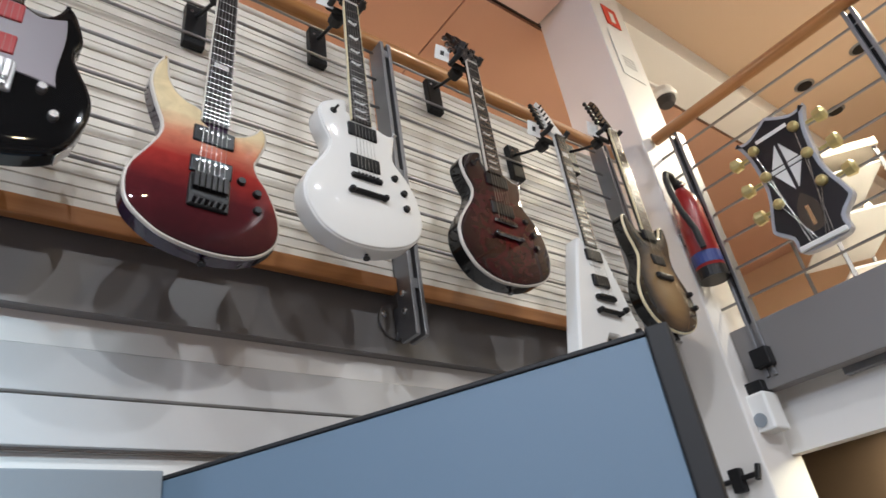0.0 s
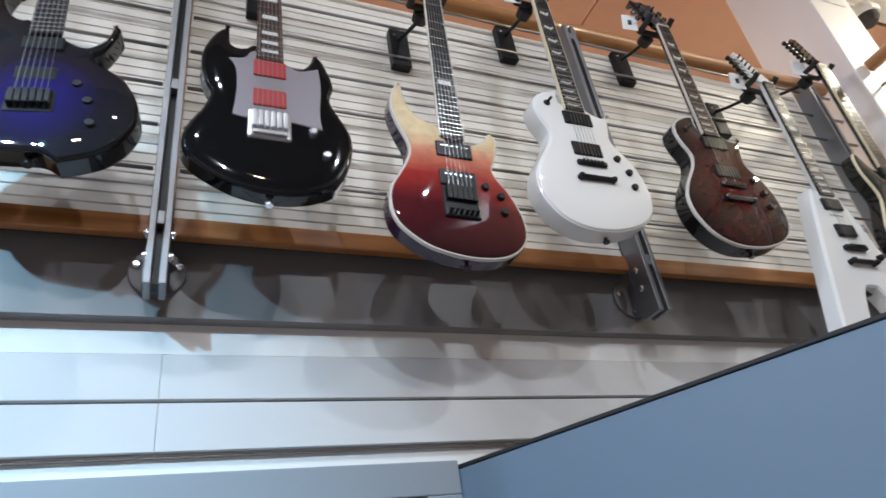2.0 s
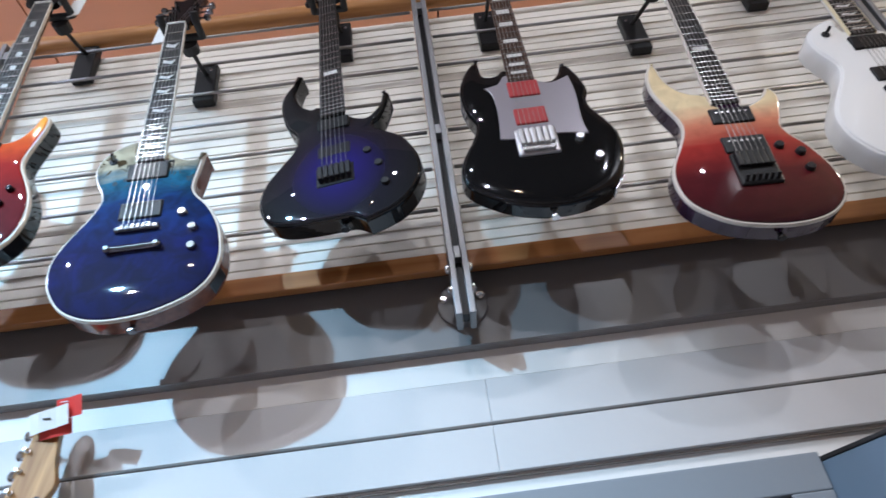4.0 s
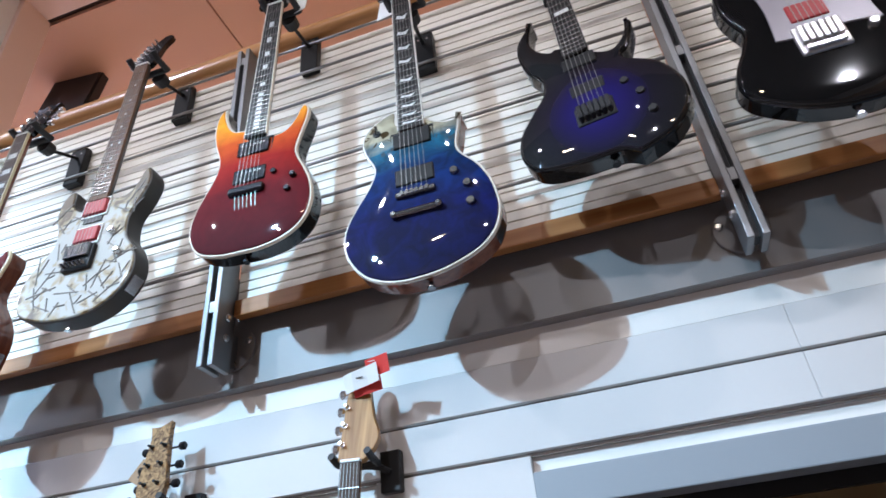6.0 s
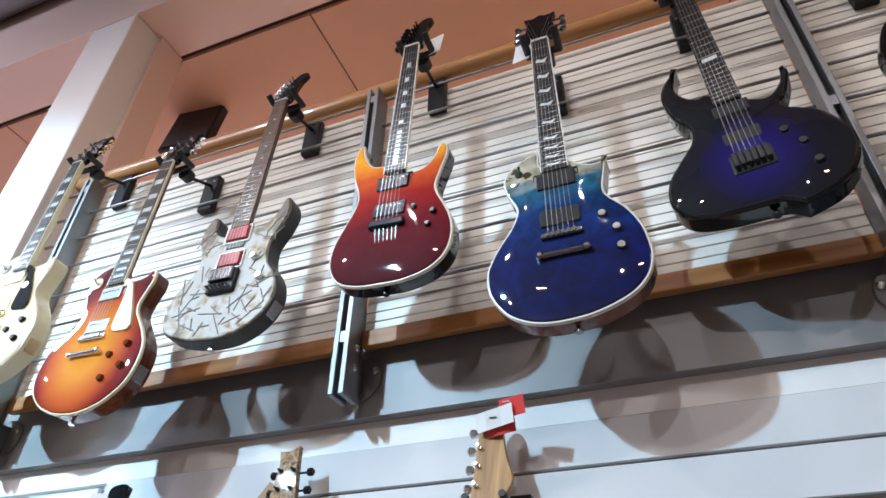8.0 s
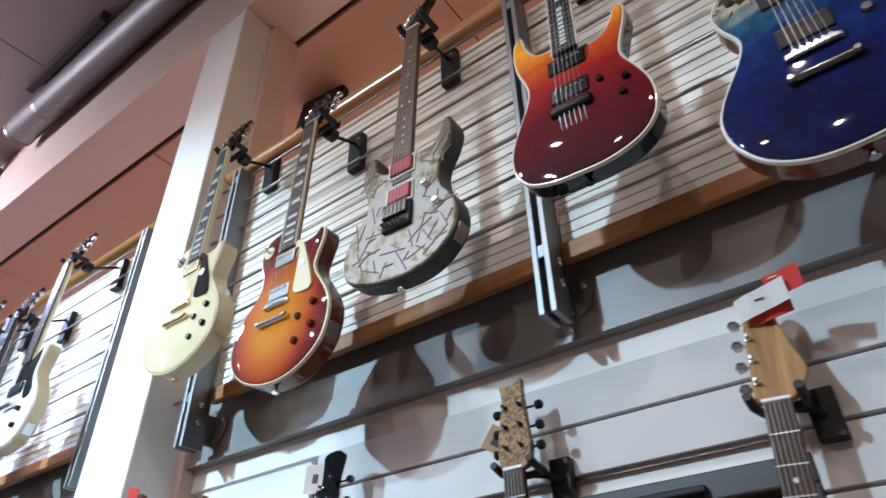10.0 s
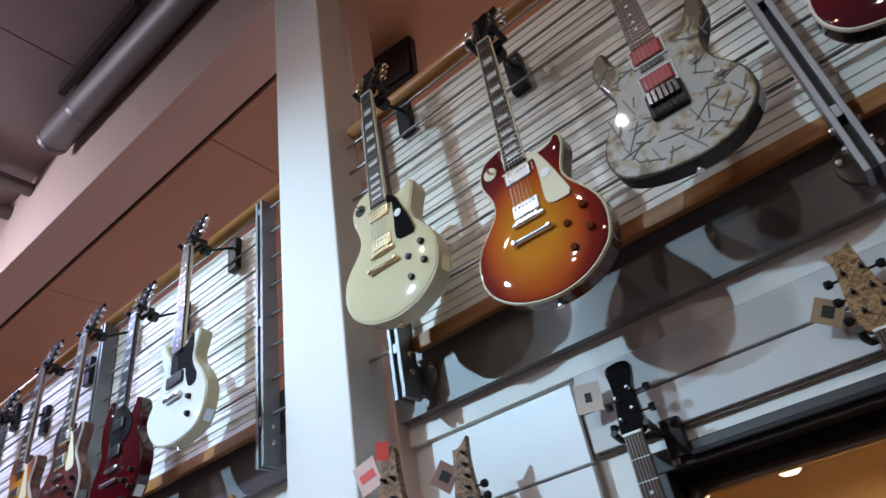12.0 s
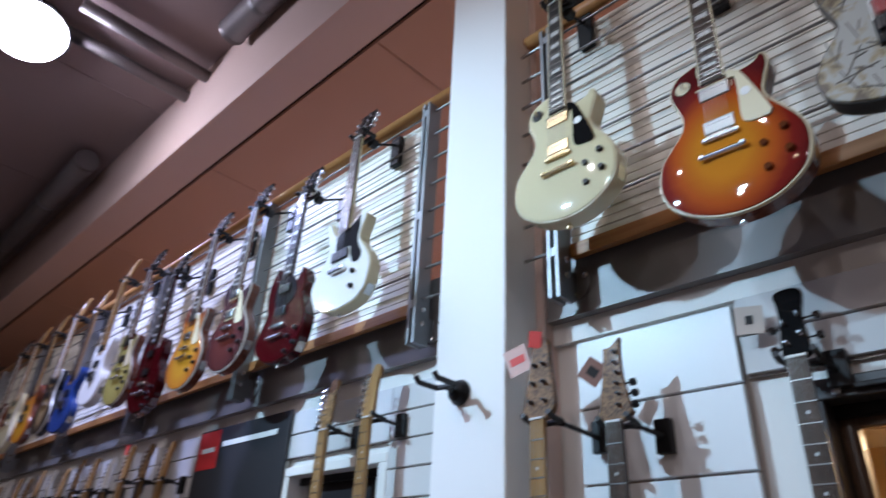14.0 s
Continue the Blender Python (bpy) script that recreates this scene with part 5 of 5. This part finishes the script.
# ---- lower row: basses and guitars hung under the balcony, heads up ----
def lower(x, z, headmat, neckmat, board, spec, label, y=1.262, roll=0.0, wall=1.321, tuner=CHROME):
    """A guitar on the lower wall, hung by the head; z is the nut's height."""
    s = dict(dict(near=False, scale=0.78, end=0.2, neck=neckmat, board=board, headmat=headmat, tuners=tuner, bridge="fixed", dots=True, head="line", group="guitars under the balcony", back=-5, slim=0.97), **spec)
    g = guitar(x, z - s["scale"], spec.get("shape", OFFSET), spec.get("top", GLOSSBLACK), spec.get("top", GLOSSBLACK), s, label, y - 0.03, 0.0, roll)
    h = thing("guitar_hanger", "small black slatwall hanger with padded yoke", "hanger", pose(x + s["scale"] * math.sin(radians(roll)), 0, z), "small hangers")
    part("plate", box(0.024, 0.064, wall - 0.02, wall, -0.045, 0.03, 0.003), BLACK, h)
    part("arm", tube([(0.044, wall - 0.02, -0.01), (0.028, y + 0.024, 0.0), (0.0, y + 0.014, 0.004)], 0.006), BLACK, h)
    for q in (-1, 1):
        part("prong", tube([(0, y + 0.016, 0.004), (q * 0.03, y + 0.012, 0.004), (q * 0.034, y - 0.02, 0.004), (q * 0.034, y - 0.046, 0.012)], 0.007), RUBBER, h)
    return g


def bent_card(profile, z0, z1, slope=0.0, thick=0.0009):
    """A thin card folded along upright creases; profile holds (x, y) of the creases."""
    bm = bmesh.new()
    rows = [[bm.verts.new((x, y + dy, z + slope * x)) for dy, z in ((0, z0), (0, z1), (thick, z1), (thick, z0))] for x, y in profile]
    for a, b in zip(rows, rows[1:]):
        for k in range(4):
            bm.faces.new((a[k], b[k], b[(k + 1) % 4], a[(k + 1) % 4]))
    bm.faces.new(rows[0])
    bm.faces.new(rows[-1][::-1])
    bmesh.ops.recalc_face_normals(bm, faces=bm.faces)
    return bm


GRAINMAPLE = wood("grained_maple", (0.2, 0.09, 0.026), (0.47, 0.26, 0.09), 0.45, 0.5, 2)
lower(-0.912, 2.1, GRAINMAPLE, MAPLE, ROSEWOOD, dict(head="broad", head_size=0.98, back=-8), "bass guitar with a grained maple headstock", y=1.268, roll=4.0)
ft = thing("price_tag", "folded white and red paper tag round a headstock tip", "price tag", pose(-0.828, 1.222, 2.25, 22, 2, -6), "price tags")
part("white_flap", bent_card([(-0.044, 0.004), (-0.022, -0.003), (0.008, -0.001), (0.034, -0.006)], -0.02, 0.014, 0.16), PAPER, ft)
part("print", box(-0.014, 0.0, -0.0036, -0.0028, -0.003, -0.0008), INK, ft)
part("red_flap", bent_card([(0.006, 0.004), (0.03, 0.003), (0.044, -0.002), (0.058, -0.005)], -0.008, 0.026, 0.1), REDPAPER, ft, "red printed flap")
part("print", box(0.014, 0.028, 0.0016, 0.0028, 0.022, 0.0235), PAPER, ft)
part("red_back", bent_card([(-0.03, 0.01), (-0.008, 0.005), (0.03, 0.009)], -0.034, -0.008, 0.1), REDPAPER, ft)
lower(-1.275, 2.088, BURLMAPLE, ROSEWOOD, ROSEWOOD, dict(head="bass", head_size=0.92), "bass guitar with a figured maple headstock", y=1.262, tuner=BLACK)
tag(-1.34, 1.285, 2.168, 0.048, 0.048, KRAFT, (0, 33, 15), "brown card tag behind the headstock", INK, (0.2, 0.24))
lower(-1.722, 2.07, GLOSSBLACK, ROSEWOOD, ROSEWOOD, dict(head="flared", head_size=0.94, back=-8), "bass guitar with a flared black headstock", y=1.26, tuner=DARKCHROME)
tag(-1.815, 1.285, 2.19, 0.056, 0.062, mat("pale_card", (0.6, 0.49, 0.42), 0.75, vary=0.1), (0, 4, 12), "pale card tag beside the black headstock", INK)
DARKBURL = burl("brown_burl", (0.05, 0.022, 0.009), (0.25, 0.125, 0.05))
lower(-2.085, 1.985, DARKBURL, ROSEWOOD, ROSEWOOD, dict(head="jagged", head_size=0.95), "guitar with a jagged brown burl headstock", y=1.2, wall=1.309, tuner=BLACK)
tag(-2.145, 1.19, 2.115, 0.05, 0.055, mat("red_brown_card", (0.3, 0.16, 0.13), 0.75, vary=0.2), (10, 38, 25), "small red-brown printed card tag", INK, (0.24, 0.2))
lower(-2.24, 2.0, DARKBURL, MAPLE, MAPLE, dict(head="taper", head_size=1.1), "guitar with a tapered brown burl headstock", y=1.14, wall=1.3, tuner=BLACK)
tag(-2.25, 1.115, 2.195, 0.035, 0.04, REDPAPER, (15, 15, 10), "red tag tip over the headstock")
tag(-2.315, 1.13, 2.16, 0.06, 0.07, mat("pale_red_print", (0.66, 0.42, 0.37), 0.6), (0, -18, 10), "white and red printed swing tag", REDPAPER, (0.34, 0.14))
lower(-2.97, 2.13, MAPLE, MAPLE, MAPLE, {}, "guitar with a maple neck beside the column", y=1.24)
lower(-3.19, 2.12, BURLMAPLE, MAPLE, MAPLE, {}, "guitar with an amber maple neck", y=1.24)
for k in range(13):
    lower(-4.42 - 0.225 * k, 2.06 + 0.015 * ((k * 7) % 3), (MAPLE, BURLMAPLE, MAPLE, GLOSSWHITE)[k % 4], MAPLE, (MAPLE, ROSEWOOD)[k % 2], dict(top=(CREAMLAC, GLOSSBLACK, REDPAINT, GLOSSWHITE, BLUELAC)[k % 5]), "guitar with a maple headstock in the far lower row", y=1.26)
tag(-4.9, 1.23, 2.25, 0.04, 0.05, REDPAPER, (0, 10, 0), "small red price tag")

# empty hook on the column
hk = thing("column_hook", "empty black two-pronged guitar hook on the column", "hook", pose(-2.52, 1.149, 2.12))
part("base", lathe([(0, 0.034), (0.006, 0.034), (0.022, 0.026), (0.03, 0.016)], (0, 0, 0), (0, -1, 0), 18), BLACK, hk)
part("neck", rod((0, -0.028, 0), (0, -0.055, 0.004), 0.009, 10), BLACK, hk)
for q in (-1, 1):
    part("prong", tube([(0, -0.052, 0.004), (q * 0.032, -0.058, 0.004), (q * 0.033, -0.12, 0.004), (q * 0.033, -0.132, 0.016)], 0.0075, 10), RUBBER, hk)

# banner beside the far door
sg = thing("banner", "black hanging banner with a red square and white lettering", "banner", pose(-3.92, 1.312, 0))
part("cloth", box(-0.36, 0.36, -0.004, 0.004, 1.0, 2.27, 0.001), mat("black_banner", (0.02, 0.02, 0.025), 0.5), sg)
part("red_square", box(-0.345, -0.17, -0.0065, -0.0045, 2.1, 2.262), mat("banner_red", (0.6, 0.03, 0.03), 0.5), sg)
part("lettering", box(-0.31, -0.2, -0.0085, -0.007, 2.17, 2.19), PAPER, sg)
part("lettering", box(-0.14, 0.28, -0.0065, -0.0045, 2.185, 2.207), PAPER, sg)
part("red_line", box(-0.16, 0.0, -0.0065, -0.0045, 1.93, 1.95), bpy.data.materials["banner_red"], sg)

# black loudspeaker panel hung under the upper ceiling
sp = thing("loudspeaker", "black square loudspeaker hung on the upper wall", "loudspeaker", pose(-2.475, 1.69, 4.16, -8, 0, 6))
part("cabinet", box(-0.13, 0.13, 0, 0.045, -0.17, 0.15, 0.004), BLACK, sp)
part("grille", box(-0.12, 0.12, -0.006, -0.001, -0.16, 0.14, 0.003), SCREEN, sp)
part("bracket", box(-0.02, 0.02, 0.01, 0.035, 0.1505, 0.2), BLACK, sp)

# ducts and a lit spot lamp under the hall ceiling
for y, z, r, x0, x1 in ((1.04, 4.78, 0.088, -4.5, 2.05), (0.95, 4.78, 0.095, -11.9, -6.75)):
    d = thing("duct", "grey metal air duct hung under the hall ceiling", "duct", group="ceiling ducts")
    part("pipe", rod((x0, y, z), (x1, y, z), r, 24), PIPE, d, smooth=True)
    for x, s in ((x0, -1), (x1, 1)):
        part("end_cap", lathe([(0, r * 1.03), (0.03, r * 1.03), (0.035, r * 0.9)], (x, y, z), (s, 0, 0), 24), PIPE, d)
    for x in np.arange(x0 + 0.3, x1, 1.3):
        part("strap", rod((x, y, z), (x + 0.03, y, z), r * 1.02, 24), STEEL, d)
        part("hanger_rod", rod((x + 0.015, y, z + r), (x + 0.015, y, 4.9), 0.006, 6), STEEL, d)
structure("ceiling_slot", box(-4.2, -3.4, 0.905, 0.945, 4.82, 4.899, 0.003), GAP, "dark cable tray under the hall ceiling", "tray")
for x in (-5.05, -5.36):
    tagged(part("cross_pipe", rod((x, 1.149, 4.8), (x, 0.3, 4.8), 0.045, 20), PIPE, smooth=True), "grey metal pipe across the hall ceiling", "pipe", "pipes across the ceiling")


def fixture(x, y, z, tx, ty, tz):
    f = thing("spot_light", "round lit spot lamp under the hall ceiling", "spot lamp", look((x, y, z), (tx, ty, tz)), "spot lamps")
    # housing and lens are oversized so the glowing disc takes in the lamp's glare
    part("housing", lathe([(0.01, 0.22), (0.012, 0.23), (0.1, 0.2), (0.16, 0.05)], (0, 0, 0.03), (0, 0, 1), 20), BLACK, f)
    part("lens", lathe([(-0.1, 0.04), (-0.08, 0.11), (-0.03, 0.2), (0.012, 0.215)], (0, 0, 0.026), (0, 0, 1), 20), LAMPGLOW, f)
    part("stem", rod((0, 0, 0.2), (0, 0.1, 0.3), 0.012), BLACK, f)


fixture(-5.34, 0.13, 4.62, -4.5, 0.2, 2.3)

# ---- side balcony: giant headstock sign, extinguisher, camera, display lights ----
PALEGOLD = mat("pale_gold_plastic", (0.55, 0.46, 0.2), 0.35, metal=0.5, vary=0.1)
PRINT = mat("grey_print", (0.4, 0.39, 0.39), 0.7)
gh = thing("headstock_sign", "giant black guitar headstock sign with gold tuners", "sign", pose(2.165, 0.7, 2.85, 0, 0, -90))
hl = smooth_loop(cm([(-7, -24.6), (-8.4, -19), (-12.6, -14.6), (-12.4, -11), (-9.4, 0), (-10, 14), (-12.6, 22.4), (-12.6, 22.4), (-9, 21.4), (-5.6, 22.4), (0, 26), (0, 26), (5.6, 22.4), (9, 21.4), (12.6, 22.4), (12.6, 22.4), (10, 14), (9.4, 0), (12.4, -11), (12.6, -14.6), (8.4, -19), (7, -24.6)]), 4)
part("board", slab(hl, [(0.002, 0), (0, 0.002), (0, 0.03), (0.002, 0.032)]), mat("silver_edge", (0.42, 0.43, 0.47), 0.4), gh, "silver-grey edge")
part("face", slab(hl, [(0.013, -0.003), (0.012, -0.0005)]), mat("black_sign_face", (0.015, 0.015, 0.017), 0.3), gh)
for s in (-1, 1):
    part("diamond", slab([Vector(p) / 100 for p in ((s * 0.6, 14), (s * 4.6, 6.2), (s * 0.6, 6.2))], [(0, -0.005), (0, -0.0032)]), WHITEPL, gh)
    part("diamond", slab([Vector(p) / 100 for p in ((s * 0.6, -4), (s * 4.6, 3.8), (s * 0.6, 3.8))], [(0, -0.005), (0, -0.0032)]), WHITEPL, gh)
    part("diamond", box(0.006 * s if s > 0 else -0.052, 0.052 if s > 0 else -0.006, -0.005, -0.0032, 0.043, 0.057), WHITEPL, gh)
    for zz in (0.16, 0.05, -0.06):
        part("tuner_post", lathe([(0, 0.018), (0.01, 0.0185), (0.016, 0.015), (0.02, 0.009)], (s * 0.072, -0.003, zz), (0, -1, 0), 14), PALEGOLD, gh)
        bt = part("tuner_button", lathe([(0, 0.006), (0.03, 0.006), (0.034, 0.022), (0.06, 0.026), (0.07, 0.015)], (s * 0.1, 0.016, zz), (s, 0, 0), 12), PALEGOLD, gh)
        part("string", rod((s * 0.072, -0.014, zz), (s * (0.012 + 0.012 * (zz + 0.06) / 0.11), -0.006, -0.225), 0.0013, 6), STRING, gh)
part("truss_cover", slab(smooth_loop(cm([(-2.8, -19), (-3.2, -11), (0, -6), (0, -6), (3.2, -11), (2.8, -19)]), 4), [(0, -0.006), (0, -0.0032)]), mat("brown_plate", (0.06, 0.045, 0.03), 0.35), gh)
part("plate_lettering", box(-0.006, 0.006, -0.0075, -0.0062, -0.18, -0.11), GOLD, gh)
part("script_bar", box(-0.055, 0.055, -0.005, -0.0032, 0.178, 0.192), WHITEPL, gh)
part("nut", box(-0.074, 0.074, -0.012, -0.001, -0.244, -0.226, 0.003), WHITEPL, gh)

ex = thing("fire_extinguisher", "red fire extinguisher with black hose on the column", "fire extinguisher", pose(2.134, 1.054, 2.66))
part("cylinder", lathe([(0, 0.042), (0.01, 0.05), (0.29, 0.05), (0.315, 0.045), (0.34, 0.033), (0.365, 0.02)], (0, 0, 0), (0, 0, 1), 24), REDPAINT, ex, smooth=True)
part("base_ring", lathe([(0, 0.0515), (0.04, 0.051)], (0, 0, -0.012), (0, 0, 1), 24), BLACK, ex)
part("label", lathe([(0, 0.0506), (0.045, 0.0506)], (0, 0, 0.04), (0, 0, 1), 24), BLUELAB, ex)
part("valve", box(-0.022, 0.022, -0.012, 0.012, 0.366, 0.4, 0.004), BLACK, ex)
part("lever", box(-0.02, 0.05, -0.008, 0.008, 0.402, 0.41, 0.002), BLACK, ex)
part("gauge", lathe([(0, 0.012), (0.01, 0.012)], (0, -0.012, 0.385), (0, -1, 0), 14), CHROME, ex)
part("hose", tube([(-0.02, 0, 0.385), (-0.05, -0.01, 0.41), (-0.085, -0.012, 0.405), (-0.105, -0.014, 0.37), (-0.108, -0.016, 0.31), (-0.095, -0.02, 0.24), (-0.065, -0.03, 0.16), (-0.055, -0.03, 0.09)], 0.011, 10), RUBBER, ex)
part("bracket", box(-0.02, 0.02, 0.046, 0.0555, 0.15, 0.2), STEEL, ex)

st = thing("column_sign", "red square sign with a white mark on the column", "sign", pose(2.245, 1.1085, 4.1))
part("plate", box(-0.05, 0.05, -0.003, 0, -0.065, 0.065), mat("sign_red", (0.65, 0.05, 0.02), 0.5), st)
part("mark", box(-0.012, 0.02, -0.0045, -0.0032, -0.04, 0.03), WHITEPL, st)
pn = thing("paper_notice", "white paper notice with grey print on the column", "notice", pose(2.245, 1.1085, 3.84))
part("sheet", box(-0.075, 0.075, -0.002, 0, -0.14, 0.14), PAPER, pn)
for k in range(4):
    part("print_line", box(-0.04, 0.045, -0.003, -0.0022, -0.02 - 0.018 * k, -0.013 - 0.018 * k), PRINT, pn)

cv = thing("wall_speaker", "small white box speaker on a black clamp under the side balcony", "speaker", pose(2.2, 1.1, 2.2))
part("case", box(-0.05, 0.04, -0.05, 0.03, -0.06, 0.06, 0.008), WHITEPL, cv)
part("cone", lathe([(0, 0.02), (0.004, 0.022)], (-0.051, -0.01, -0.025), (-1, 0, 0), 18), FRAMEGREY, cv)
part("clamp", box(-0.03, 0.03, -0.045, 0.03, 0.0605, 0.1, 0.004), BLACK, cv)
lb = thing("light_bar", "slim grey light bar under the side balcony", "light bar", pose(2.285, 0.5, 2.265))
part("bar", box(-0.02, 0.014, -0.6, 0.35, -0.02, 0.02, 0.004), STEEL, lb)
hk2 = thing("column_clamp", "black clamp hook on the corner column", "hook", pose(2.109, 1.2, 2.02, 0, 0, -90))
part("body", box(-0.02, 0.02, -0.03, 0, -0.035, 0.035, 0.005), BLACK, hk2)
part("arm", rod((-0.06, -0.02, 0), (0.07, -0.02, 0.005), 0.008), BLACK, hk2)
part("tip", rod((0.07, -0.03, -0.012), (0.075, -0.012, 0.03), 0.009), BLACK, hk2)

# lit shelves on the upper floor behind the side railing
for k, (x, y) in enumerate(((3.4, 1.9), (4.0, 1.1), (4.6, 0.2))):
    sh = thing("display_case", "lit glass display case on the upper floor", "display case", pose(x, y, 2.47, 0, 0, 35), "display cases")
    part("plinth", box(-0.35, 0.35, -0.2, 0.2, 0, 0.3, 0.005), WHITEPL, sh)
    for zz in (0.55, 0.85, 1.1):
        part("shelf", box(-0.34, 0.34, -0.19, 0.19, zz, zz + 0.012), WHITEPL, sh)
    for sx in (-0.345, 0.335):
        part("upright", box(sx, sx + 0.012, -0.2, -0.18, 0.3, 1.2), STEEL, sh)
        part("upright", box(sx, sx + 0.012, 0.18, 0.2, 0.3, 1.2), STEEL, sh)
    part("top", box(-0.36, 0.36, -0.21, 0.21, 1.2, 1.25, 0.004), mat("case_top%d" % k, (0.5, 0.45, 0.38), 0.5), sh)
    random.seed(20 + k)
    for q in range(9):
        bx, bz = random.uniform(-0.3, 0.3), (0.31, 0.565, 0.865)[q % 3]
        part("bulb", lathe([(0, 0.012), (0.02, 0.02), (0.04, 0.012)], (bx, random.uniform(-0.14, 0.14), bz), (0, 0, 1), 8), WARMGLOW if q % 2 else CHROME, sh)

# recessed downlights and a small dome camera over the side balcony
for x, y in ((4.06, 0.94), (4.52, 0.95), (4.06, 0.59)):
    dl = thing("downlight", "recessed dark round downlight in the tan ceiling", "ceiling lamp", pose(x, y, 4.399), "recessed downlights")
    part("ring", lathe([(0, 0.05), (0.004, 0.055), (0.006, 0.062)], (0, 0, -0.0065), (0, 0, 1), 20), STEEL, dl)
    part("well", lathe([(0, 0.044), (0.002, 0.045)], (0, 0, -0.0095), (0, 0, 1), 20), BLACK, dl)
dc = thing("dome_camera", "small white dome camera on an arm beside the column", "security camera", pose(2.75, 1.235, 3.92))
part("arm", tube([(-0.385, 0.02, 0.1), (-0.1, 0.02, 0.1), (0, 0.0, 0.07)], 0.012), WHITEPL, dc)
part("housing", lathe([(0, 0.06), (0.02, 0.065), (0.06, 0.05), (0.075, 0.02)], (0, 0, 0), (0, 0, 1), 18), WHITEPL, dc)
part("dome", lathe([(-0.05, 0.01), (-0.04, 0.033), (-0.015, 0.05), (0, 0.052)], (0, 0, -0.001), (0, 0, 1), 18), SCREEN, dc)

# every thing drawn on the plan goes to full size
for ob in list(bpy.data.objects):
    if ob.parent is None and ob.type in ("MESH", "EMPTY", "CURVE"):
        ob.matrix_basis = GROW @ ob.matrix_basis
